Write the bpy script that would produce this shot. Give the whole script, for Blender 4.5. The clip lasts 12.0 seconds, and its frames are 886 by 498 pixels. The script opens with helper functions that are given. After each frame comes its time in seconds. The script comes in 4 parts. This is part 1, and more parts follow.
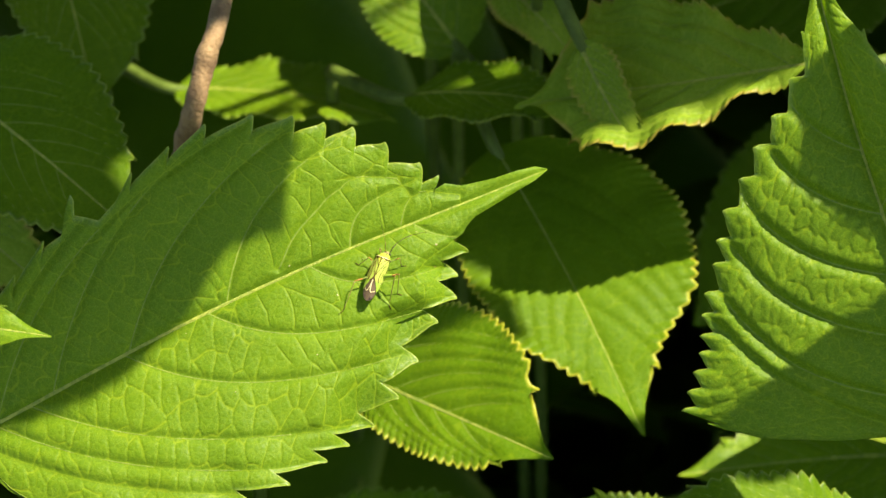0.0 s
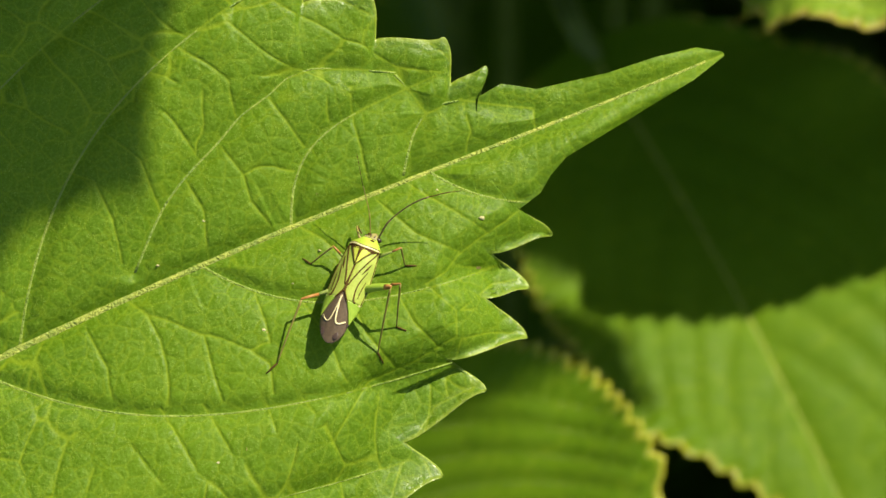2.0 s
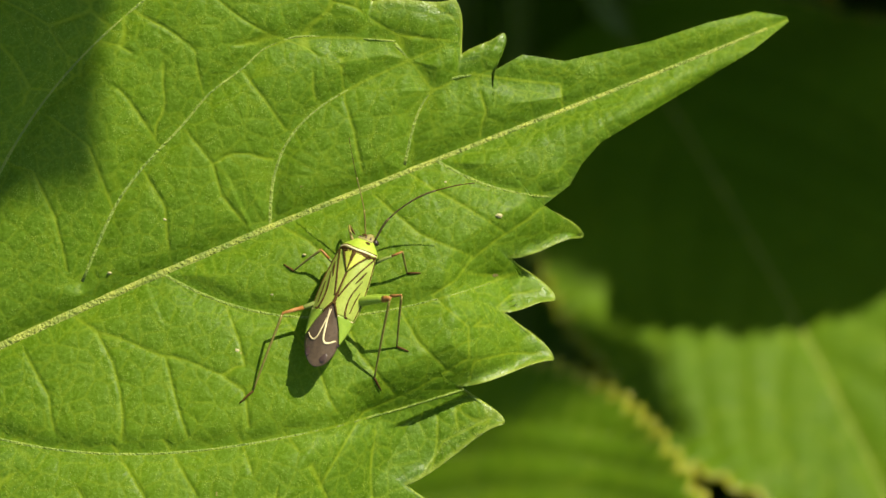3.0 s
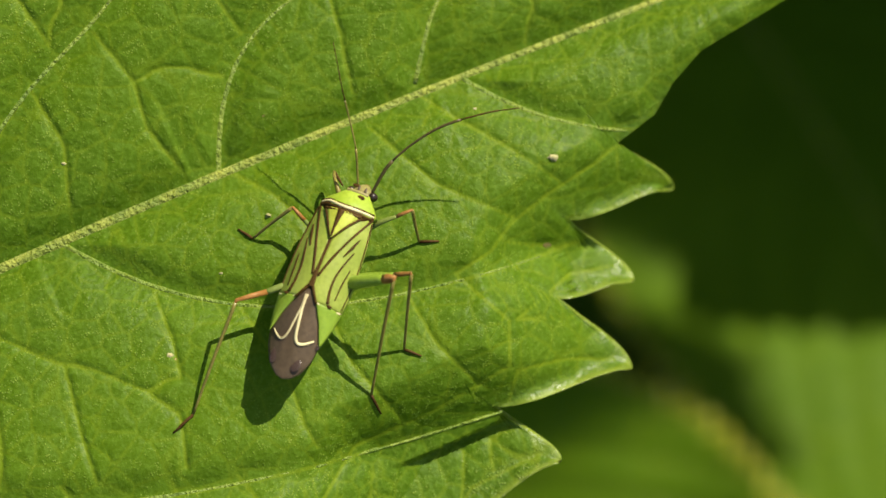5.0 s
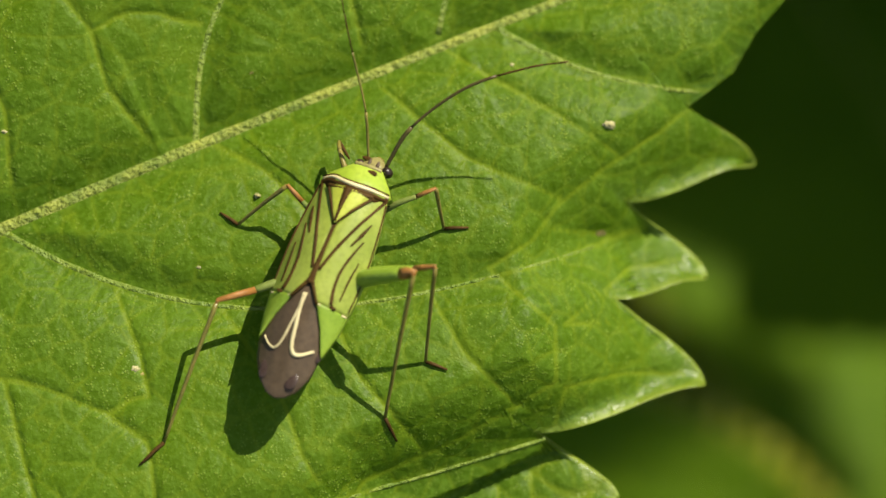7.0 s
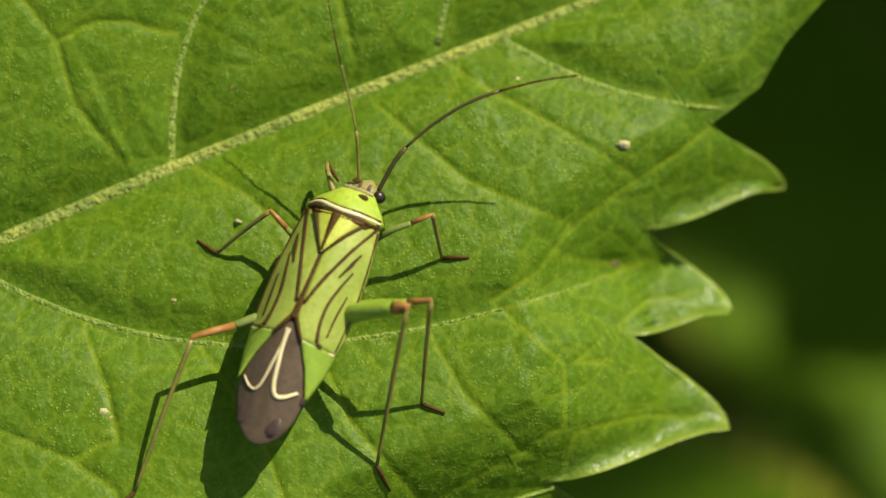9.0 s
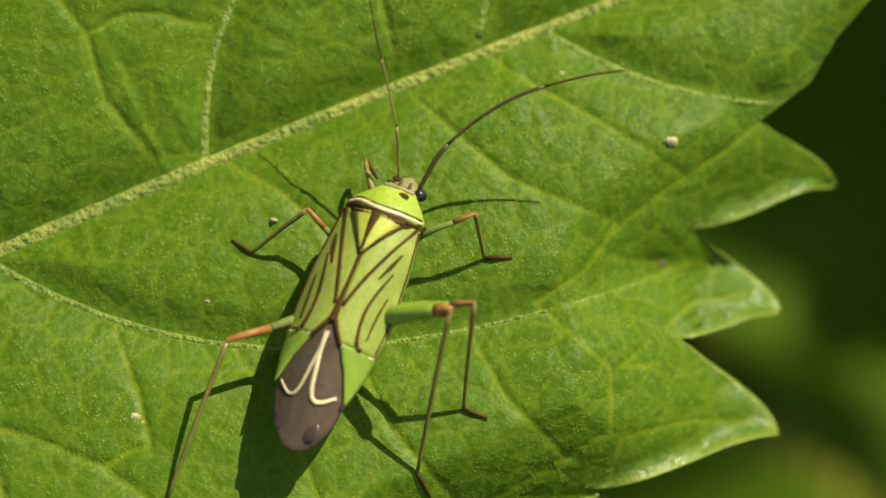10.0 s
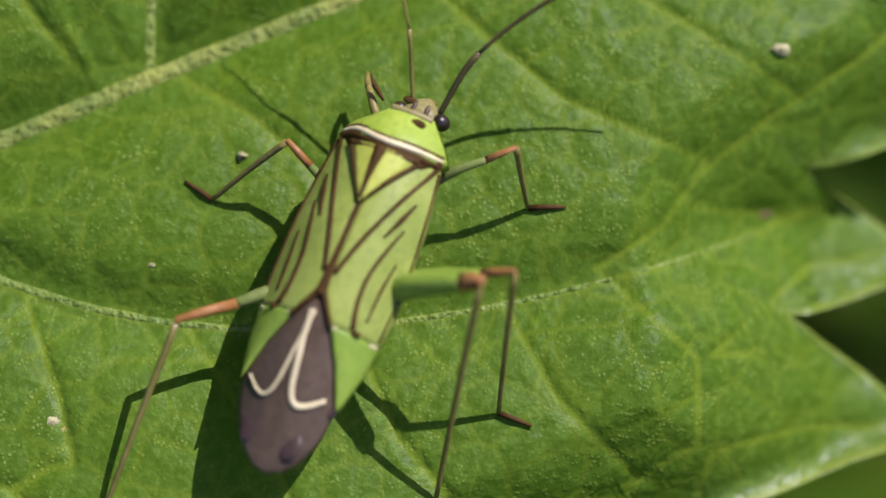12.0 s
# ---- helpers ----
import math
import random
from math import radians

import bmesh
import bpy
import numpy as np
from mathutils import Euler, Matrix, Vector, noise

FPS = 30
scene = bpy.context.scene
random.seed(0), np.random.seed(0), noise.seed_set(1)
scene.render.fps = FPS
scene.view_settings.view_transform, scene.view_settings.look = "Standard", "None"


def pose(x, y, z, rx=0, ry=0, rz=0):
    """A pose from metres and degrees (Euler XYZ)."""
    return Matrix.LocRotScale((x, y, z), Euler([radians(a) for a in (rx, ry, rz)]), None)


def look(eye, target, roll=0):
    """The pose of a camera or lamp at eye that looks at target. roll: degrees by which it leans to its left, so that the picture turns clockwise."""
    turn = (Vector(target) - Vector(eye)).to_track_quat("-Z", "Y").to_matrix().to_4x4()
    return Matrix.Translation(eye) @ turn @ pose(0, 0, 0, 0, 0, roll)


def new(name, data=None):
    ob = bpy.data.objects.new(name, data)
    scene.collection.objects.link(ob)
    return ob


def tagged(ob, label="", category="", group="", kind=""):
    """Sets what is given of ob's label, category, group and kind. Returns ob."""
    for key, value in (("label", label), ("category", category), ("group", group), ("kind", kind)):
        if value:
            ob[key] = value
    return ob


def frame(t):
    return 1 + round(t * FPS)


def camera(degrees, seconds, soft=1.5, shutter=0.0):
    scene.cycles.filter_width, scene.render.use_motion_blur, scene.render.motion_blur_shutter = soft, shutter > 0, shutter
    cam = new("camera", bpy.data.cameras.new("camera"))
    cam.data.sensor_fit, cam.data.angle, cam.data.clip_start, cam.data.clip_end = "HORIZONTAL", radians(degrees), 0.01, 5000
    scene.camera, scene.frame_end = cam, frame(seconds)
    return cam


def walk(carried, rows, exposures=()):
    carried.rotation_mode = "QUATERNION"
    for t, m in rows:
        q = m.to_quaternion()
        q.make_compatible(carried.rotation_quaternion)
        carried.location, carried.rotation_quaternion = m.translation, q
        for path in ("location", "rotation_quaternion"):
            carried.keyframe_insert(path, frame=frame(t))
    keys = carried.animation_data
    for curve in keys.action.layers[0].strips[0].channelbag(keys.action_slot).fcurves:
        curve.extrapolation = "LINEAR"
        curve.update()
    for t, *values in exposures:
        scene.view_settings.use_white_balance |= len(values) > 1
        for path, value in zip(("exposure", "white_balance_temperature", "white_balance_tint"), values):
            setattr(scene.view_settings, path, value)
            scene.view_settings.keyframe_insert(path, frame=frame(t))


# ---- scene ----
# All places are given in millimetres in a frame that leans with the view: u to the right,
# v up along the leaf, w out of the leaf towards the viewer. put() takes them into the world.
LEAN = radians(50)
ORIGIN = Vector((0.0, 0.0, 0.55))
AX_U = Vector((1, 0, 0))
AX_V = Vector((0, math.sin(LEAN), math.cos(LEAN)))
AX_W = Vector((0, -math.cos(LEAN), math.sin(LEAN)))
BASIS = Matrix((AX_U, AX_V, AX_W)).transposed()


def put(u, v, w):
    return ORIGIN + (AX_U * u + AX_V * v + AX_W * w) * 0.001


def eye_pose(u, v, w, rx, ry, rz):
    r = Vector((radians(rx), radians(ry), radians(rz)))
    turn = Matrix.Rotation(r.length, 3, r.normalized()) if r.length > 1e-6 else Matrix.Identity(3)
    return Matrix.Translation(put(u, v, w)) @ (BASIS @ turn).to_4x4()


cam = camera(12.0, 12.0, soft=1.5)
PATH = [
    (0.0, -0.00, 0.00, 624.90, 0.01, -0.01, 0.00),
    (0.5, -6.24, -4.00, 485.62, 0.31, -0.50, 0.43),
    (1.0, -9.24, -2.09, 375.91, 0.23, -0.84, 0.25),
    (1.5, -4.81, -4.11, 319.83, 0.52, -0.35, -0.12),
    (2.0, -3.81, -2.04, 282.27, 0.15, -0.06, -0.07),
    (2.5, -3.22, -2.12, 253.82, 0.01, -0.08, 0.01),
    (3.0, -4.79, -1.36, 234.72, 0.07, -0.18, -0.07),
    (3.2, -4.93, -1.87, 225.52, 0.03, -0.17, -0.01),
    (4.8, -6.14, -2.01, 175.84, 0.04, -0.11, -0.09),
    (5.0, -5.90, -3.01, 159.95, 0.11, -0.27, -0.18),
    (5.5, -8.01, -3.74, 142.99, 0.26, -0.48, 0.01),
    (6.0, -8.82, -3.93, 138.24, 0.55, -0.54, -0.11),
    (6.5, -8.22, -3.86, 133.24, 0.37, -0.51, -0.04),
    (7.0, -7.08, -4.10, 129.15, 0.46, -0.44, -0.18),
    (7.2, -6.77, -4.05, 126.85, 0.49, -0.37, -0.17),
    (8.8, -5.19, -3.88, 117.98, 0.59, 0.31, -0.04),
    (9.0, -5.41, -3.48, 117.86, 0.63, 0.30, -0.11),
    (9.5, -5.86, -3.91, 117.45, 0.06, 0.18, -0.12),
    (10.0, -6.96, -2.74, 114.23, 0.28, 0.11, -0.03),
    (10.5, -6.40, -2.19, 107.15, -0.24, 0.01, 0.07),
    (11.0, -5.91, -1.23, 95.41, -0.22, -0.21, 0.51),
    (11.5, -5.24, -1.35, 96.60, -0.73, -0.14, 0.40),
    (12.0, -7.18, -1.59, 83.99, -1.13, 0.39, 0.18),
]
EXPOSURE = [(0.0, 2.1, 7900, 2), (1.0, 1.76, 7450, 3), (2.0, 1.55, 7250, 5), (3.0, 1.38, 7200, 5), (5.0, 1.14, 7100, 6), (10.9, 1.02, 7050, 7), (11.3, 0.9, 5650, 28), (12.0, 0.88, 5650, 29)]
walk(cam, [(r[0], eye_pose(*r[1:])) for r in PATH], EXPOSURE)

# ---------------------------------------------------------------- light
SUN = Vector((0.45, 0.69, 0.588)).normalized()          # towards the sun, in u, v, w
SUN_W = (BASIS @ SUN).normalized()
world = bpy.data.worlds.new("sky")
scene.world = world
world.use_nodes = True
sky = world.node_tree.nodes.new("ShaderNodeTexSky")
sky.sky_type = "NISHITA"
sky.sun_disc = False
sky.sun_elevation = math.asin(SUN_W.z)
sky.sun_rotation = math.atan2(SUN_W.x, SUN_W.y)
background = world.node_tree.nodes["Background"]
background.inputs["Strength"].default_value = 0.10
world.node_tree.links.new(sky.outputs[0], background.inputs["Color"])
sun = new("sun", bpy.data.lights.new("sun", "SUN"))
sun.data.energy, sun.data.angle, sun.data.color = 4.2, radians(0.53), (1.0, 0.95, 0.85)
sun.matrix_world = look(put(0, 0, 0) + SUN_W * 2, put(0, 0, 0))


# ---------------------------------------------------------------- materials
class Shader:
    """A short hand for node materials."""

    def __init__(self, name):
        self.mat = bpy.data.materials.new(name)
        self.mat.use_nodes = True
        self.tree = self.mat.node_tree
        self.bsdf = self.tree.nodes["Principled BSDF"]
        self.out = self.tree.nodes["Material Output"]

    def node(self, kind, **values):
        n = self.tree.nodes.new("ShaderNode" + kind)
        for key, value in values.items():
            n.inputs[key].default_value = value
        return n

    def link(self, a, b):
        self.tree.links.new(a, b)

    def coords(self):
        return self.node("TexCoord").outputs["Object"]

    def noise(self, scale, detail=3.0, rough=0.55):
        n = self.node("TexNoise", Scale=scale, Detail=detail, Roughness=rough)
        self.link(self.coords(), n.inputs["Vector"])
        return n.outputs["Fac"]

    def cells(self, scale, feature="DISTANCE_TO_EDGE"):
        n = self.node("TexVoronoi", Scale=scale)
        n.feature = feature
        self.link(self.coords(), n.inputs["Vector"])
        return n.outputs["Distance"]

    def attr(self, name):
        n = self.node("Attribute")
        n.attribute_name = name
        return n.outputs["Fac"]

    def ramp(self, value, a, b, lo=0.0, hi=1.0):
        n = self.node("MapRange")
        n.interpolation_type = "SMOOTHSTEP"
        for key, v in zip(("From Min", "From Max", "To Min", "To Max"), (a, b, lo, hi)):
            n.inputs[key].default_value = v
        self.link(value, n.inputs["Value"])
        return n.outputs["Result"]

    def math(self, op, a, b):
        n = self.node("Math")
        n.operation = op
        for slot, v in zip(n.inputs, (a, b)):
            if isinstance(v, (int, float)):
                slot.default_value = v
            else:
                self.link(v, slot)
        return n.outputs[0]

    def mix(self, fac, a, b):
        n = self.node("Mix")
        n.data_type = "RGBA"
        for slot, v in zip((n.inputs[0], n.inputs[6], n.inputs[7]), (fac, a, b)):
            if isinstance(v, tuple):
                slot.default_value = (*v, 1.0)
            elif isinstance(v, (int, float)):
                slot.default_value = v
            else:
                self.link(v, slot)
        return n.outputs[2]

    def bump(self, height, strength, distance):
        n = self.node("Bump", Strength=strength, Distance=distance)
        self.link(height, n.inputs["Height"])
        return n.outputs["Normal"]

    def surface(self, color, rough, normal=None, metal=0.0, spec=0.5):
        self.bsdf.inputs["Specular IOR Level"].default_value = spec
        self.bsdf.inputs["Metallic"].default_value = metal
        for key, v in (("Base Color", color), ("Roughness", rough)):
            slot = self.bsdf.inputs[key]
            if isinstance(v, tuple):
                slot.default_value = (*v, 1.0)
            elif isinstance(v, (int, float)):
                slot.default_value = v
            else:
                self.link(v, slot)
        if normal is not None:
            self.link(normal, self.bsdf.inputs["Normal"])
        return self.mat


def leaf_material(name, deep, young, vein, glow, gloss=0.45, spots=0.0, sheen=0.06, edge=(0.30, 0.36, 0.05), border=0.32, reach=0.8):
    """Living leaf: mottled green, pale net of veins, light that shines through."""
    s = Shader(name)
    net = s.ramp(s.attr("net"), 0.02, 0.12, 1.0, 0.0)
    fine = s.ramp(s.cells(900.0), 0.0, 0.10, 1.0, 0.0)
    patch = s.ramp(s.noise(55.0, 4), 0.32, 0.7)
    grain = s.noise(5200.0, 2)
    color = s.mix(patch, deep, young)
    color = s.mix(s.math("MULTIPLY", s.ramp(grain, 0.35, 0.72), 0.5), color, tuple(min(1, c * 1.5 + 0.01) for c in young))
    pores = s.math("MULTIPLY", s.ramp(s.cells(9500.0, "F1"), 0.15, 0.5, 1.0, 0.0), s.math("MULTIPLY", s.ramp(s.noise(3000.0, 2), 0.44, 0.62), s.ramp(s.noise(420.0, 3), 0.3, 0.7, 0.25, 1.0)))
    color = s.mix(s.math("MULTIPLY", pores, 0.45), color, tuple(v * 1.4 + 0.04 for v in vein))
    color = s.mix(s.math("MULTIPLY", fine, 0.24), color, vein)
    color = s.mix(s.math("MULTIPLY", net, 0.5), color, vein)
    if spots:
        color = s.mix(s.math("MULTIPLY", s.ramp(s.noise(140.0, 5, 0.7), 0.66, 0.76), spots), color, (0.42, 0.30, 0.05))
    rim = s.ramp(s.attr("rim"), 0.0, border, 1.0, 0.0)
    color = s.mix(s.math("MULTIPLY", rim, 0.5), color, edge)
    height = s.math("ADD", s.math("MULTIPLY", grain, 0.35), s.math("MULTIPLY", s.ramp(s.cells(900.0), 0.0, 0.35), 0.5))
    height = s.math("ADD", height, s.math("MULTIPLY", s.noise(2600.0, 3), 0.5))
    height = s.math("ADD", height, s.math("MULTIPLY", pores, 0.28))
    edge_gloss = s.math("MULTIPLY", s.ramp(s.attr("rim"), 0.1, reach, 1.0, 0.0), s.ramp(s.noise(1500.0, 3), 0.35, 0.65, 0.35, 1.0))
    normal = s.bump(height, 0.55, 0.00011)
    s.link(s.math("ADD", 0.6, s.math("MULTIPLY", edge_gloss, 0.4)), normal.node.inputs["Strength"])
    rough = s.math("SUBTRACT", s.ramp(s.noise(700.0), 0.3, 0.7, gloss - 0.08, gloss + 0.1), s.math("MULTIPLY", edge_gloss, 0.17))
    s.surface(color, rough, normal)
    s.link(s.math("ADD", sheen, s.math("MULTIPLY", edge_gloss, 0.5)), s.bsdf.inputs["Specular IOR Level"])
    through_light = s.node("BsdfTranslucent")
    s.link(s.mix(0.5, color, glow), through_light.inputs["Color"])
    blend = s.node("MixShader", Fac=0.36)
    s.link(s.bsdf.outputs[0], blend.inputs[1])
    s.link(through_light.outputs[0], blend.inputs[2])
    s.link(blend.outputs[0], s.out.inputs["Surface"])
    return s.mat


def plain_material(name, dark, light, scale, rough, bump=0.3, depth=0.0001, spec=0.5):
    s = Shader(name)
    n = s.noise(scale, 4)
    color = s.mix(s.ramp(n, 0.3, 0.7), dark, light)
    color = s.mix(s.math("MULTIPLY", s.ramp(s.noise(scale * 7, 2), 0.45, 0.7), 0.3), color, tuple(c * 0.6 for c in dark))
    return s.surface(color, s.ramp(s.noise(scale * 3), 0.3, 0.7, rough - 0.08, rough + 0.08), s.bump(s.noise(scale * 6, 3), bump, depth), spec=spec)


LEAF = leaf_material("leaf_green", (0.053, 0.108, 0.004), (0.076, 0.14, 0.005), (0.20, 0.265, 0.014), (0.18, 0.30, 0.002), 0.5, sheen=0.13, reach=1.1)
# the leaf green darkened, so the shrub's shade sits in its colour
LEAF_SHADED = leaf_material("leaf_shaded_green", (0.040, 0.086, 0.002), (0.056, 0.108, 0.003), (0.12, 0.18, 0.01), (0.13, 0.24, 0.002), 0.5)
LEAF_PALE = leaf_material("leaf_yellowing", (0.085, 0.15, 0.010), (0.125, 0.19, 0.016), (0.24, 0.31, 0.04), (0.26, 0.38, 0.012), spots=0.8, edge=(0.38, 0.20, 0.04), border=1.1)
LEAF_EDGED = leaf_material("leaf_yellow_edged", (0.045, 0.096, 0.002), (0.064, 0.122, 0.003), (0.13, 0.19, 0.01), (0.15, 0.26, 0.002), 0.5, edge=(0.55, 0.48, 0.04), border=0.8)
VEIN = plain_material("leaf_vein", (0.105, 0.15, 0.008), (0.24, 0.26, 0.03), 900.0, 0.6, 1.0, 0.00025)
VEIN_FINE = plain_material("leaf_side_vein", (0.085, 0.142, 0.005), (0.15, 0.20, 0.013), 900.0, 0.6, 1.0, 0.0002)
STALK = plain_material("leaf_stalk", (0.045, 0.07, 0.010), (0.075, 0.11, 0.018), 300.0, 0.6, spec=0.2)
BARK = plain_material("bark", (0.10, 0.055, 0.025), (0.24, 0.15, 0.075), 260.0, 0.8, 0.8, 0.0005)
# near-black soil: the shade under the shrub is put into its colour
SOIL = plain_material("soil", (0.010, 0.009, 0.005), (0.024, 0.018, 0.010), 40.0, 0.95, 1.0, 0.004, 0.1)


# ---------------------------------------------------------------- building helpers
def part(name, mesh, material, parent=None, label=""):
    """Links a mesh, or a bmesh, as one object, under a thing or a part."""
    if isinstance(mesh, bmesh.types.BMesh):
        data = bpy.data.meshes.new(name)
        mesh.to_mesh(data)
        mesh.free()
    else:
        data = mesh
    if material is not None and not data.materials:
        data.materials.append(material)
    ob = new(name, data)
    if parent is not None:
        ob.parent = parent
    return tagged(ob, label)


def grid_mesh(name, verts, faces, attrs=None):
    """A smooth mesh from arrays."""
    me = bpy.data.meshes.new(name)
    me.vertices.add(len(verts))
    me.vertices.foreach_set("co", np.asarray(verts, np.float32).ravel())
    n = len(faces)
    me.loops.add(n * 4)
    me.polygons.add(n)
    me.loops.foreach_set("vertex_index", np.asarray(faces, np.int32).ravel())
    me.polygons.foreach_set("loop_start", np.arange(0, n * 4, 4, dtype=np.int32))
    me.polygons.foreach_set("use_smooth", np.ones(n, bool))
    for key, values in (attrs or {}).items():
        a = me.attributes.new(key, "FLOAT", "POINT")
        a.data.foreach_set("value", np.asarray(values, np.float32))
    me.update()
    me.validate()
    return me


def tube(name, points, radii, sides=8, flat=1.0, up=None, cap=True):
    """A tapered tube along points (metres), its section squeezed by flat along up."""
    pts = [Vector(p) for p in points]
    verts, faces = [], []
    n = len(pts)
    side = None
    for i, p in enumerate(pts):
        d = (pts[min(i + 1, n - 1)] - pts[max(i - 1, 0)]).normalized()
        ref = Vector(up) if up is not None else (side if side is not None else Vector((0.31, 0.22, 0.93)))
        a = ref - d * ref.dot(d)
        if a.length < 1e-4:
            a = Vector((1, 0, 0)) - d * d.x
        a.normalize()
        side = a
        b = d.cross(a)
        for k in range(sides):
            t = 2 * math.pi * k / sides
            verts.append(p + (a * math.cos(t) * flat + b * math.sin(t)) * radii[i])
    for i in range(n - 1):
        for k in range(sides):
            j = (k + 1) % sides
            faces.append((i * sides + k, i * sides + j, (i + 1) * sides + j, (i + 1) * sides + k))
    if cap:
        for row in (0, n - 1):
            c = len(verts)
            verts.append(pts[row])
            for k in range(0, sides, 2):
                f = (row * sides + k, row * sides + (k + 1) % sides, row * sides + (k + 2) % sides, c)
                faces.append(f if row else f[::-1])
    return grid_mesh(name, [tuple(v) for v in verts], faces)


def smooth_path(points, per=8):
    """Catmull-Rom through the points."""
    p = [Vector(q) for q in points]
    p = [p[0] * 2 - p[1]] + p + [p[-1] * 2 - p[-2]]
    out = []
    for i in range(1, len(p) - 2):
        for k in range(per):
            t = k / per
            a, b, c, d = p[i - 1:i + 3]
            out.append(0.5 * ((2 * b) + (c - a) * t + (2 * a - 5 * b + 4 * c - d) * t * t + (3 * b - a - 3 * c + d) * t ** 3))
    out.append(p[-2])
    return out


# ---------------------------------------------------------------- leaves
JITTER = np.random.RandomState(5).rand(64, 64, 2)


def cell_edges(a, b):
    """Distance to the borders of random cells of unit size."""
    ia, ib = np.floor(a).astype(int), np.floor(b).astype(int)
    near = np.full(a.shape, 9.0)
    second = np.full(a.shape, 9.0)
    for da in (-1, 0, 1):
        for db in (-1, 0, 1):
            j = JITTER[(ia + da) % 64, (ib + db) % 64]
            d = np.hypot(ia + da + 0.1 + 0.8 * j[..., 0] - a, ib + db + 0.1 + 0.8 * j[..., 1] - b)
            second = np.minimum(second, np.maximum(near, d))
            near = np.minimum(near, d)
    return (second - near) * 0.5


def line_distance(x, y, line):
    """Distance from each place to a broken line."""
    best = np.full(np.shape(x), 9.0)
    for (x0, y0), (x1, y1) in zip(line[:-1], line[1:]):
        ex, ey = x1 - x0, y1 - y0
        near = (x > min(x0, x1) - 3) & (x < max(x0, x1) + 3) & (y > min(y0, y1) - 3) & (y < max(y0, y1) + 3)
        if not near.any():
            continue
        px, py = x[near] - x0, y[near] - y0
        f = np.clip((px * ex + py * ey) / (ex * ex + ey * ey + 1e-9), 0, 1)
        best[near] = np.minimum(best[near], np.hypot(px - f * ex, py - f * ey))
    return best


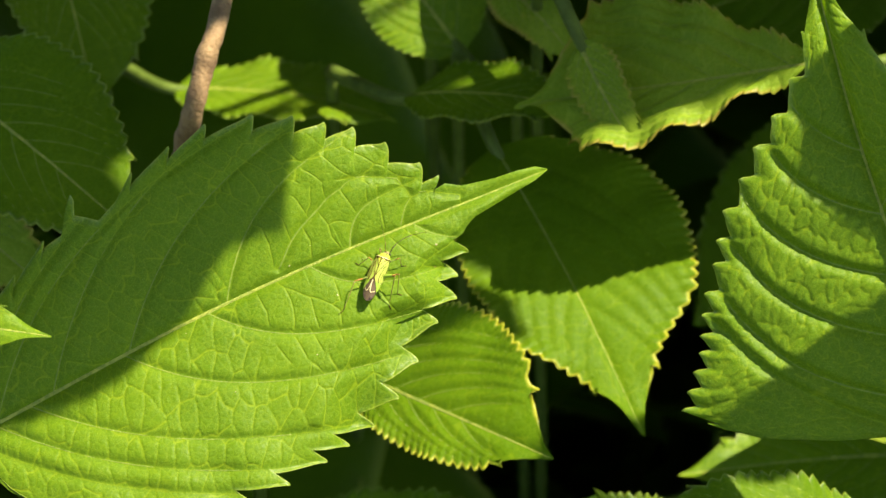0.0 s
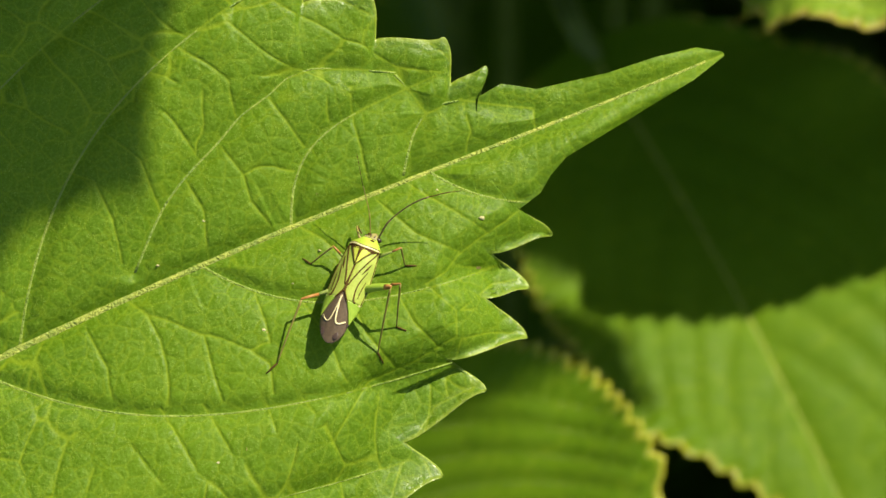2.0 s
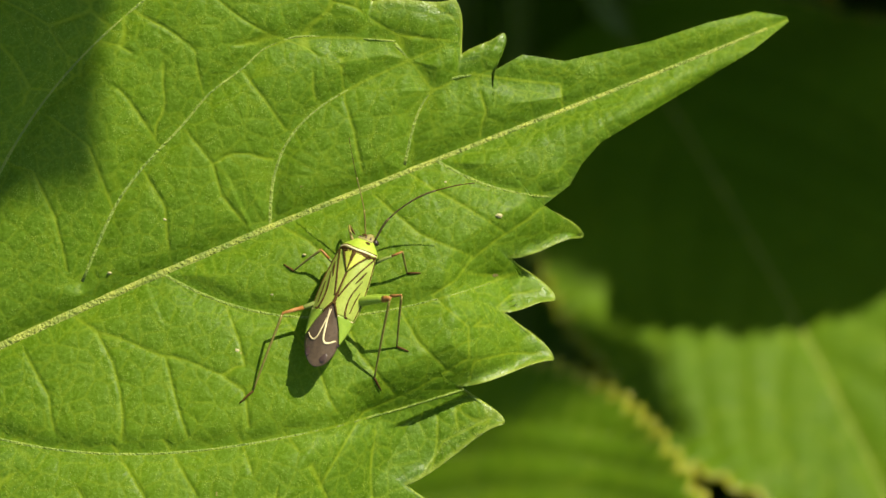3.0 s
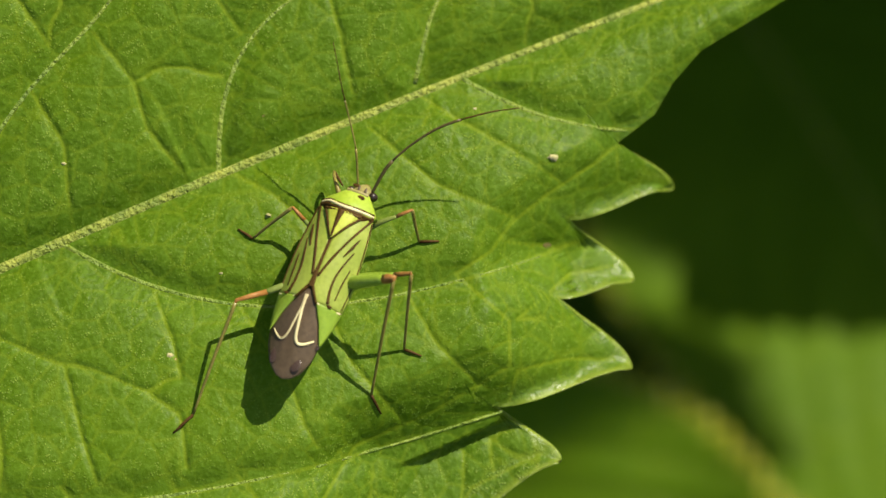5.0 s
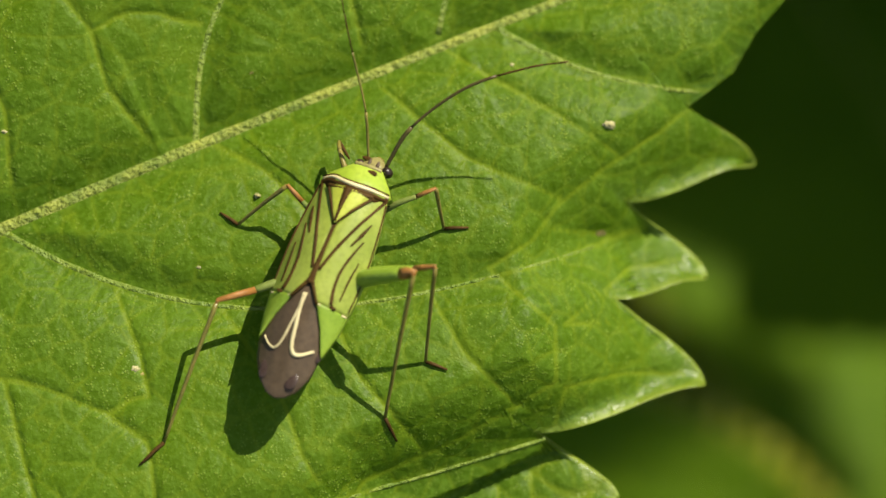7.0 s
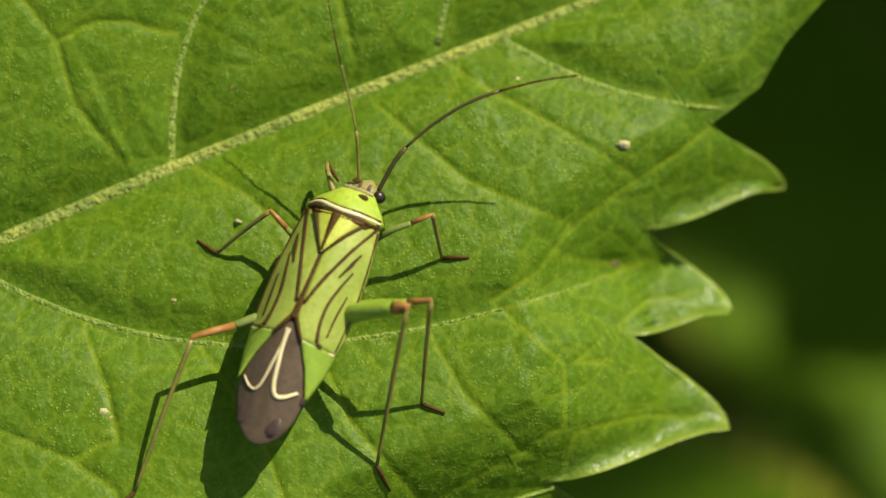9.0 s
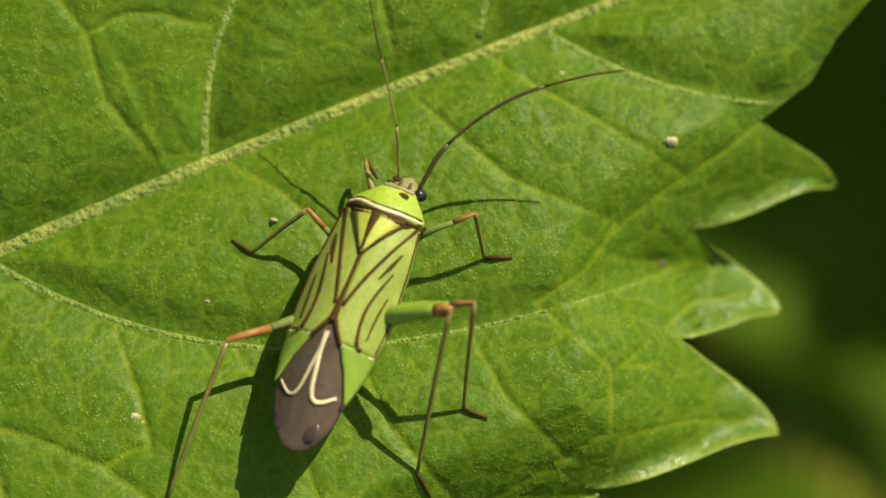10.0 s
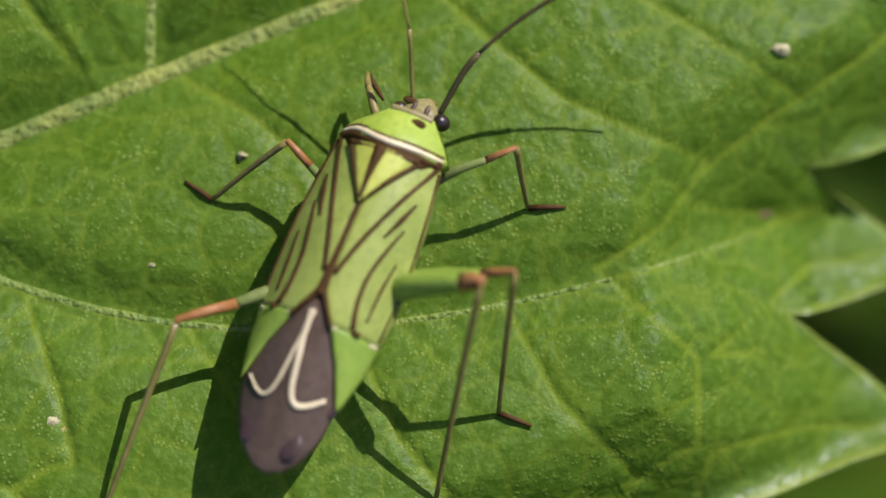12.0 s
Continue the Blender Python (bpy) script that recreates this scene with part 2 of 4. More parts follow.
class LeafForm:
    """The shape of one leaf, in millimetres: x from base to tip, y across, z out of its face."""

    def __init__(self, length, left, right, veins_left, veins_right, tips_left, tips_right, tooth=(1.3, 1.3),
                 bow=0.0, droop=0.0, fold=(0.0, 0.0), wave=0.6, lift=0.0, cell=3.2, quilt=0.45, seed=0, curl=0.0, margin=(0.0, 0.0), crest=None, roll=0.0, dip=0.4, opening=0.0, ribs=(), net=(), creases=(), hook=2.2):
        self.hook = hook
        self.ribs, self.net, self.creases = ribs, net, creases
        self.opening = opening
        self.margin, self.crest, self.roll, self.dip = {1: margin[0], -1: margin[1]}, crest, roll, {1: 0.4, -1: dip}
        self.length, self.profile = length, {1: left, -1: right}
        self.veins, self.tips = {1: veins_left, -1: veins_right}, {1: tips_left, -1: tips_right}
        self.tooth, self.bow, self.droop, self.fold = {1: tooth[0], -1: tooth[1]}, bow, droop, {1: fold[0], -1: fold[1]}
        self.wave, self.lift, self.cell, self.quilt, self.seed, self.curl = wave, lift, cell, quilt, seed, curl

    def half(self, side, s):
        p = np.array(self.profile[side], float)
        return np.interp(s, p[:, 0], p[:, 1])

    def mid(self, s):
        x = np.asarray(s) / self.length
        return self.bow * 1.03 * np.sin(np.pi * np.clip(x, 0, 1)) ** 1.3

    def broad(self, side, s, y):
        """The leaf's large form, with no fine relief."""
        t = np.abs(y)
        x = s / self.length
        rel = np.clip(t / np.maximum(self.half(side, s), 1.0), 0, 1.2)
        z = -self.droop * np.clip(x - 0.45, 0, 1) ** 2 / 0.3 - 0.3 * self.droop * np.clip(0.35 - x, 0, 1) ** 2 / 0.12
        z = z + self.fold[side] * (1 + self.opening * np.clip(0.5 - x, 0, 0.4) / 0.4) * t * (1 - 0.35 * rel) - self.curl * rel ** 3
        z = z + self.wave * rel ** 2 * np.sin(s * 0.55 + 1.7 * side + self.seed) + self.lift * np.sin(s * 0.11 + self.seed)
        if self.crest is not None and side < 0:
            c = np.array(self.crest, float)
            inner = np.interp(s, c[:, 0], c[:, 1])
        else:
            inner = np.maximum(self.half(side, s) - 5.2 + 1.2 * np.sin(s * 1.15 + 2.0), 0.5)
        over = np.clip(t - inner, -3, 6)
        if self.crest is not None and side < 0:
            close = np.clip((s - 52) / 10, 0, 1)
            over = over * (1 - close) + close * np.sign(over) * np.minimum(line_distance(s, t, self.crest), 4.0)
        z = z - self.margin[side] * 0.5 * (over + np.sqrt(over * over + 0.016)) * np.clip((x - 0.45) * 8, 0, 1)
        return z

    def relief(self, side, s, y):
        t = np.abs(y)
        sec = np.array(t, float)
        which = np.zeros(np.shape(s), int)
        local, along = np.array(t, float), np.array(s, float)
        for s0, far, bend in self.veins[side]:
            run = np.maximum(s - s0, 0.0)
            vein_t = far * (1 - np.exp(-run / bend))
            slope = far / bend * np.exp(-run / bend)
            lean = 1 / np.sqrt(1 + slope * slope)
            course = math.atan(0.55 * far / bend)
            gap = (vein_t - t) * lean
            sec = np.minimum(sec, np.where(s > s0 - 1, np.abs(gap), 99.0))
            inside = gap > 0
            which = which + inside
            local = np.where(inside, gap, local)
            along = np.where(inside, s * math.cos(course) + t * math.sin(course), along)
        c = self.cell
        warp = 0.3 * np.sin(local * 1.1 + along * 0.7) + 0.2 * np.sin(along * 1.9 + self.seed)
        rung = along + 0.12 * local + 0.45 * warp
        edge = cell_edges((local + warp) / (1.5 * c) + 11 * which + 31 * (side > 0) + self.seed, rung / (0.76 * c) + 5 * which) * 0.9 * c
        f = c * 0.36
        small = cell_edges((local + 0.5 * warp) / f + 7 * which + self.seed, along / f + 3 * side) * f
        fold_line = None
        if self.net:
            y = t * side + self.mid(s)
            for rib in self.ribs:
                if rib[-1][1] * side > 0:
                    sec = np.minimum(sec, line_distance(s, y, rib))
            drawn = np.minimum(sec, 9.0)
            for way in self.net:
                drawn = np.minimum(drawn, line_distance(s, y + 0.12 * np.sin(s * 3.1 + y), way))
            limit = np.interp(s, [50, 64, 70, 76, 82], [11.5, 12, 8.5, 6.5, 5]) if side > 0 else 13.5 + 0 * s
            known = np.clip((s - 46) / 4, 0, 1) * np.clip((limit - t) / 1.5, 0, 1)
            edge = edge * (1 - known) + drawn * known
            fold_line = np.full(np.shape(s), 9.0)
            for way in self.creases:
                fold_line = np.minimum(fold_line, line_distance(s, y, way))
        near = 1 - np.exp(-(sec / 0.6) ** 2)
        puff = self.quilt * 0.62 * (1 - np.exp(-(sec / 1.0) ** 2)) + 0.12 * self.quilt * near * (1 - np.exp(-(edge / 0.12) ** 2)) + 0.16 * self.quilt * near * np.sqrt(np.clip(edge / 1.4, 0, 1))
        puff = puff + 0.03 * self.quilt * near * (1 - np.exp(-(small / 0.12) ** 2))
        net = np.minimum(edge, small * 2.0 + 0.05)
        if fold_line is not None and side < 0:
            net = np.minimum(net, fold_line)
            puff = puff - 0.07 * np.exp(-(fold_line / 0.16) ** 2)
        return puff, np.minimum(net, sec * 0.9 + 0.02)

    def z(self, side, s, y):
        return self.broad(side, s, y) + self.relief(side, s, y)[0]

    def mesh(self, name, step, across):
        """Both halves: rows follow the teeth, so that every tooth keeps its point."""
        V, F, A, R = [], [], [], []
        base = 0
        for side in (1, -1):
            def lead(x):
                return self.hook * np.clip(self.half(side, x) / 6, 0, 1) ** 2 * min(1.0, self.tooth[side] / 2)
            tips = [k - float(lead(k)) for k in sorted(self.tips[side])]
            stops = [0.0] + tips + [self.length]
            rows, saw, basal = [], [], []
            for a, b in zip(stops[:-1], stops[1:]):
                n = max(9, int((b - a) / step((a + b) / 2)))
                f = np.linspace(0, 1, n, endpoint=False) + 0.5 / n
                f[-1] = 0.995
                rows.append(a + (b - a) * f)
                back = min(0.4, 0.8 / (b - a))
                x = np.clip((f - back) / (1 - back), 0, 1)
                rise = 0.86 * x ** 0.7 + 0.14 * x ** 10
                fall = np.sqrt(np.clip(1 - (f / back) ** 2, 0, 1)) if a > 0 else 0.0 * f
                basal.append(np.clip(x / 0.3, 0, 1))
                saw.append(np.maximum(rise, fall) if b < self.length else 0.0 * f + 1.0)
            s, w = np.concatenate(rows), np.concatenate(saw)
            q = np.linspace(0, 1, across) ** 0.92
            m = self.mid(s) * side
            shift = lead(s + lead(s))
            full = np.maximum(self.half(side, s + shift) - m, 0.05)
            # past the last tooth the edge drops back to the drawn-out point
            first, last = tips[-1], max(self.tips[side])
            after = (s > first) & (s < last + 0.6)
            drop = float(self.half(side, last)) - 0.9 * self.tooth[side] * min(1.0, float(self.half(side, last)) / 6)
            nose = np.sqrt(np.clip(1 - ((s - first) / 0.9) ** 2, 0, 1))
            low = np.interp(s, [first, last + 0.6], [drop, float(self.half(side, last + 0.6))])
            full = np.where(after, low + (float(self.half(side, last)) - low) * nose - m, full)
            sweep = np.interp(s, [first, last + 0.6], [0.4 * self.hook, 0.0])
            shift = np.where(after, sweep + (self.hook - sweep) * nose, shift)
            deep = self.tooth[side] * (1 - w) * np.clip(full / 6, 0.1, 1)
            span = np.maximum(full - deep, 0.04)
            base_h = np.maximum(full - self.tooth[side] * 0.6 * np.clip(full / 6, 0.1, 1), 0.04)
            edge = q[None, :] ** np.clip(base_h / 2.0, 3, 14)[:, None]
            reach = q[None, :] * base_h[:, None] + (span - base_h)[:, None] * edge
            small = np.clip(full / 6, 0, 1)[:, None]
            zone = np.minimum(6.0, full)[:, None]
            S = np.repeat(s[:, None], across, 1) + shift[:, None] * (np.clip(reach - full[:, None] + zone, 0, None) / zone) ** 2
            T = Y = reach
            puff, net = self.relief(side, S, T)
            Z = self.broad(side, S, T) + puff * (1 - 0.6 * edge) + self.tooth[side] * self.dip[side] * (w[:, None] - 0.5) * edge * small
            rim = span[:, None] - reach
            if side < 0 and self.roll:
                Z = Z + self.roll * np.clip(1 - rim / 0.65, 0, 1) ** 1.5 * (np.clip((full - 2.5) / 3, 0, 1) * np.concatenate(basal))[:, None]
            rim = rim + 1.2 * np.clip(1.4 - full / 4, 0, 1)[:, None]
            y = (m[:, None] + Y) * side
            pts = np.stack([S, y, Z], -1)
            skirt = pts[:, -1:, :] + np.stack([0 * s, -0.12 * side + 0 * s, -0.32 + 0 * s], -1)[:, None, :]
            pts = np.concatenate([pts, skirt], 1)
            net = np.concatenate([net, net[:, -1:]], 1)
            rim = np.concatenate([rim, rim[:, -1:]], 1)
            nr, nc = pts.shape[:2]
            idx = np.arange(nr * nc).reshape(nr, nc) + base
            f = np.stack([idx[:-1, :-1], idx[1:, :-1], idx[1:, 1:], idx[:-1, 1:]], -1).reshape(-1, 4)
            F.append(f if side > 0 else f[:, ::-1])
            V.append(pts.reshape(-1, 3))
            A.append(net.ravel())
            R.append(rim.ravel())
            base += nr * nc
        return grid_mesh(name, np.concatenate(V) * 0.001, np.concatenate(F), {"net": np.concatenate(A), "rim": np.concatenate(R)})

    def line(self, side, s0, reach=0.97, n=34):
        """The way of a side vein over the blade."""
        s0, far, bend = s0
        out = []
        for i in range(n + 1):
            run = 3.0 * bend * (i / n) ** 1.3
            s, t = s0 + run, far * (1 - math.exp(-run / bend))
            edge = float(self.half(side, min(s, self.length))) - self.tooth[side] - float(self.mid(s)) * side
            if s > self.length - 3 or t > edge * reach:
                break
            z = float(self.z(side, np.array([s]), np.array([t]))[0])
            out.append((s, side * (float(self.mid(s)) * side + t), z))
        return out


def build_leaf(form, name, matrix, material, step, across, label, group="leaves of the shrub", rib=0.55, stalk=None, sides=6, vein_step=1):
    """A leaf with its blade, midrib, side veins and stalk; an Empty at its base carries them."""
    ob = new(name)
    ob.matrix_world = matrix
    tagged(ob, label, "leaf", group)
    part("blade", form.mesh("blade", step, across), material, ob)
    xs = np.linspace(0.0, form.length * 0.985, 150)
    line = []
    for x in xs:
        z = max(float(form.z(d, np.array([x]), np.array([0.0]))[0]) for d in (1, -1))
        line.append((x * 0.001, float(form.mid(x)) * 0.001, (z + 0.01) * 0.001))
    radii = [rib * 0.001 * (1 - 0.86 * (x / form.length) ** 0.8) * (1 + 0.10 * math.sin(x * 4.1) * math.sin(x * 1.7)) for x in xs]
    part("midrib", tube("midrib", line, radii, 8, 0.36, (0, 0, 1)), VEIN, ob, "pale yellow-green midrib")
    for side in (1, -1):
        for k in form.veins[side][::vein_step]:
            way = form.line(side, k)
            if len(way) < 5:
                continue
            pts = [(x * 0.001, y * 0.001, (z - 0.012) * 0.001) for x, y, z in way]
            r = [rib * 0.001 * (0.22 - 0.12 * i / len(pts)) * (1 + 0.12 * math.sin(i * 2.3)) for i in range(len(pts))]
            part("side_vein", tube("side_vein", pts, r, sides, 0.32, (0, 0, 1)), VEIN_FINE, ob)
    for rib_line in form.ribs:
        side = 1 if rib_line[-1][1] > 0 else -1
        way = smooth_path([(x, y, 0.0) for x, y in rib_line], 6)
        pts = [(p.x * 0.001, p.y * 0.001, (float(form.z(side, np.array([p.x]), np.array([abs(p.y - float(form.mid(p.x)))]))[0]) - 0.012) * 0.001) for p in way]
        part("side_vein", tube("side_vein", pts, [rib * 0.001 * (0.2 - 0.12 * i / len(pts)) for i in range(len(pts))], sides, 0.32, (0, 0, 1)), VEIN_FINE, ob)
    if stalk:
        inv = matrix.inverted()
        ends = [inv @ Vector(p) for p in stalk]
        way = smooth_path([Vector((0.004, 0, line[3][2] - 0.0008)), Vector((-0.004, 0, -0.0012))] + ends, 8)
        part("stalk", tube("stalk", way, [0.0010 + 0.0004 * i / len(way) for i in range(len(way))], 8), STALK, ob, "green leaf stalk")
    return ob


def leaf_matrix(base, tip, normal):
    """The pose of a leaf from base and tip and the way its face looks, in u, v, w."""
    b, t, n = Vector(base), Vector(tip), Vector(normal)
    x = (t - b).normalized()
    z = (n - x * n.dot(x)).normalized()
    y = z.cross(x)
    turn = BASIS @ Matrix((x, y, z)).transposed()
    return Matrix.Translation(put(*base)) @ turn.to_4x4()


# the large leaf's finer veins, from base to tip and across
SIDE_VEINS = [
    [(53.8, 3.4), (57.1, 6.3), (59.5, 7.7), (62.5, 8.9), (64.7, 9.9), (67.0, 10.4), (68.6, 10.9), (70.6, 10.7), (73.2, 9.4), (75.4, 8.2)],
    [(72.9, 1.7), (74.6, 3.8), (76.1, 4.8), (78.4, 4.7), (82.8, 2.1)],
    [(75.3, 8.1), (75.8, 6.4), (76.1, 4.8)]]
CROSS_VEINS_LEFT = [
    [(59.6, 13.9), (60.5, 11.4), (60.9, 8.9)], [(65.5, 14.6), (64.9, 12.1), (64.4, 10.1)], [(66.9, 10.2), (67.3, 8.5), (67.7, 6.3)],
    [(62.6, 8.8), (63.2, 6.4), (62.9, 4.3), (63.4, 2.4)], [(59.5, 7.7), (59.8, 5.4), (59.0, 3.0)], [(56.1, 12.4), (57.4, 10.0), (57.1, 6.3)],
    [(63.3, 12.9), (62.3, 10.6), (60.9, 8.9)], [(68.6, 10.9), (69.6, 13.4)], [(71.1, 10.3), (70.2, 7.9), (69.9, 7.0)], [(72.3, 8.7), (71.4, 6.5), (71.1, 4.4), (70.6, 2.5)],
    [(78.7, 4.7), (78.3, 2.4), (77.5, 1.4)], [(82.8, 2.1), (82.4, 0.7)], [(52.5, 11.4), (54.0, 10.2), (54.0, 7.1), (53.3, 4.3)], [(63.2, 6.4), (65.3, 6.0), (66.4, 5.0)]]
CROSS_VEINS_RIGHT = [
    [(52.3, 2.3), (53.6, 0.3), (56.3, -2.3), (58.7, -4.5), (59.5, -5.9), (58.9, -8.0)], [(70.6, 0.9), (72.0, -2.0), (73.3, -3.7), (74.3, -4.9)],
    [(72.9, 1.3), (75.1, -2.2), (75.9, -3.4), (76.5, -4.3)], [(65.0, 1.8), (66.2, 0.0), (67.1, -2.2), (67.2, -4.6)], [(60.5, -1.4), (60.4, -3.2), (60.1, -4.8), (58.7, -4.5)],
    [(53.4, 0.6), (53.5, -1.4), (53.2, -3.3), (52.2, -5.6)], [(56.3, -2.3), (55.9, -4.6), (55.6, -6.8)], [(49.2, 2.0), (49.5, -1.6), (48.8, -4.3)],
    [(63.2, -3.2), (63.8, -6.2), (63.6, -8.2), (63.7, -9.4)], [(66.2, -4.4), (66.2, -7.0), (67.0, -9.8)], [(69.2, -5.2), (69.4, -7.6), (70.2, -9.8)]]
CROSS_VEINS_LOW = [[(60.5, -8.9), (61.3, -11.6), (61.8, -13.6)], [(54.3, -6.6), (54.6, -9.1), (55.0, -12)], [(58.2, -8.0), (58.0, -10.7), (58.6, -13.2)],
                   [(48.8, -4.3), (48.8, -6.7), (49.6, -10)], [(51.6, -5.6), (52.0, -8.2), (52.2, -11.2)], [(64.3, -9.7), (65.8, -12.4), (66.1, -14.7)]]
TOOTH_FOLDS = [
    [(79.2, -3.8), (77.9, -4.1), (75.5, -4.4), (73.9, -4.8), (72.8, -5.4), (71.2, -5.6), (72.3, -8.1), (71.6, -9.7), (68.3, -10.0), (64.9, -9.9), (61, -12.6)],
    [(76.5, -6.6), (75.2, -6.4), (73.6, -5.4)], [(74.1, -8.9), (72.6, -8.2), (75.2, -7.6), (77.2, -8.2)], [(71.3, -11.7), (70.8, -11.2), (71.8, -10.0), (73.7, -10.5), (75.4, -11.4)],
    [(70.9, -11.8), (69.6, -12.1), (69.3, -13.2)], [(66.7, -15.9), (65.9, -14.9), (68.3, -13.4), (71.0, -13.4)]]
MAIN = LeafForm(
    96.4,
    [(0, 0.6), (3, 6), (7, 13), (12, 17), (19, 19.5), (25.5, 22.6), (28, 22.4), (30.6, 26.4), (34, 22.4), (37, 23.4), (40, 25.6), (46.6, 26.8), (52.9, 27.6), (59.8, 26.0), (65.2, 23.3),
     (69.0, 20.4), (72.6, 18), (76, 13.9), (79.4, 9.0), (81.0, 6.1), (81.5, 4.6), (83.6, 3.2), (88.5, 2.15), (92, 1.75), (94.8, 1.2), (96.4, 0.1)],
    [(0, 0.6), (3.5, 6.5), (6.3, 12.4), (12, 18), (20, 22.5), (30, 25.5), (42, 26.3), (48.3, 25.6), (52.2, 24.9), (56.7, 23.9), (61.8, 21.6),
     (66.7, 17.9), (71.8, 13.9), (75.9, 11.9), (77.4, 8.9), (80.3, 6.3), (80.9, 3.3), (82, 2.5), (83.5, 1.85), (88.6, 1.3), (93.7, 0.75), (96.4, 0.1)],
    [(2, 30, 24), (6, 25, 20), (15.5, 30, 23), (28.3, 24, 20), (44.6, 17.5, 11), (64.6, 5.8, 2.4)],
    [(1, 44, 38), (5.5, 40, 36), (11.6, 32, 30), (27.5, 19.5, 16), (41.3, 13.5, 11), (58, 8, 5.5), (74.6, 6, 4)],
    [6, 12, 18, 24, 30.6, 40, 46.6, 52.9, 59.8, 65.2, 69.0, 72.6, 76, 79.4, 81.0],
    [6, 12, 18, 24, 30, 35.6, 42, 48.3, 52.2, 56.7, 61.8, 66.7, 71.8, 75.9, 77.4, 80.3],
    tooth=(2.0, 2.7), bow=2.0, droop=5.0, fold=(0.13, 0.27), wave=0.35, cell=3.4, quilt=0.6, seed=1, margin=(0.05, 0.74), roll=0.42, dip=0.0, opening=0.9, hook=3.3,
    crest=[(40, 23), (50, 21), (56, 16.6), (61, 12.6), (64.9, 9.9), (68.3, 10), (71.0, 9.8), (71.8, 8.6), (72.1, 6.4), (72.8, 5.4), (73.9, 4.8), (75.5, 4.4), (77.9, 4.1), (80, 3.5), (84, 1.6), (97, 1)],
    ribs=SIDE_VEINS, net=CROSS_VEINS_LEFT + CROSS_VEINS_RIGHT + CROSS_VEINS_LOW, creases=TOOTH_FOLDS)
MAIN_DIR = Vector((0.906, 0.423, 0.0)).normalized()
MAIN_TIP = (16.7, 12.5, -1.2)
MAIN_BASE = tuple(Vector(MAIN_TIP) - MAIN_DIR * 97.4)
MAIN_MATRIX = leaf_matrix(MAIN_BASE, MAIN_TIP, (0, 0, 1))


def on_leaf(u, v):
    """How far the main leaf's face stands out at u, v."""
    d = Vector((u, v, 0)) - Vector((*MAIN_BASE[:2], 0))
    s, y = d.dot(MAIN_DIR), d.dot(Vector((-MAIN_DIR.y, MAIN_DIR.x, 0)))
    y -= float(MAIN.mid(s))
    side = 1 if y > 0 else -1
    return MAIN_BASE[2] + float(MAIN.z(side, np.array([s]), np.array([abs(y)]))[0])


def fine_step(s):
    return 0.10 if 50 < s < 90 else 0.2


large_leaf = build_leaf(MAIN, "hydrangea_leaf", MAIN_MATRIX, LEAF, fine_step, 250,
           "large green serrated hydrangea leaf, half in shade, a bug on it", rib=0.55,
           stalk=[put(-88, -40, -6), put(-105, -42, -30)], sides=8)


def common_form(length, left, right, seed, teeth=17, tooth=1.0, widest=0.42, droop=3.0, fold=(0.1, 0.1), wave=0.7, lift=0.5, quilt=0.24, cell=3.4, bow=0.0, curl=0.0, drawn=False):
    """An ordinary hydrangea leaf: oval, drawn out into a point, with even teeth."""
    rnd = random.Random(seed)

    def outline(width):
        pts = []
        for i in range(25):
            x = i / 24
            body = math.sin(math.pi * x ** (math.log(0.5) / math.log(widest))) ** 0.72 if 0 < x < 1 else 0.0
            if drawn and x > 0.66:
                body = min(body, 0.86 * ((1 - x) / 0.34) ** 1.65 + 0.02)
            elif x > 0.8:
                body = min(body, 0.62 * ((1 - x) / 0.2) ** 1.4 + 0.02)
            pts.append((x * length, max(width * body, 0.12)))
        return pts

    def row():
        return [length * (0.05 + 0.80 * (i + 0.25 * rnd.random()) / teeth) for i in range(teeth)]

    def veins(offset, width):
        return [(length * (0.03 + offset + 0.66 * (i + 0.2 * rnd.random()) / 6), width * (0.95 - 0.09 * i), width * (0.95 - 0.09 * i) / (1.1 - 0.05 * i)) for i in range(6)]

    return LeafForm(length, outline(left), outline(right), veins(0.0, left), veins(0.05, right), row(), row(), (tooth, tooth), bow, droop, fold, wave, lift,
                    cell, quilt, seed, curl)


def shrub_leaf(base, tip, normal, left, right, seed, label, material=None, stalk=None, step=0.55, across=42, group="leaves of the shrub", rib=0.5, **kw):
    length = (Vector(tip) - Vector(base)).length
    form = common_form(length, left, right, seed, **kw)
    m = leaf_matrix(base, tip, normal)
    back = Vector(base) - (Vector(tip) - Vector(base)).normalized() * 16 + Vector((0, 4, -14))
    ends = [put(*back)] + [put(*p) for p in (stalk or [])]
    ob = build_leaf(form, "hydrangea_leaf", m, material or LEAF_SHADED, lambda s: step, across, label, group, rib, ends)
    return ob, ends[-1]


# ---------------------------------------------------------------- ground
def build_ground():
    n = 90
    r = np.concatenate([np.linspace(0, 1.5, 50), np.geomspace(1.6, 400, n - 50)])
    verts, faces = [], []
    for i, a in enumerate(r):
        for k in range(48):
            t = 2 * math.pi * k / 48
            x, y = a * math.cos(t), a * math.sin(t)
            z = 0.02 * noise.noise((x * 6, y * 6, 0)) + 0.008 * noise.noise((x * 31, y * 31, 4))
            verts.append((x, y, z if a < 30 else 0.0))
    for i in range(n - 1):
        for k in range(48):
            j = (k + 1) % 48
            faces.append((i * 48 + k, (i + 1) * 48 + k, (i + 1) * 48 + j, i * 48 + j))
    tagged(part("ground", grid_mesh("ground", verts, faces), SOIL), "bare soil, coloured very dark for the deep shade under the shrub", "ground", kind="structure")


build_ground()

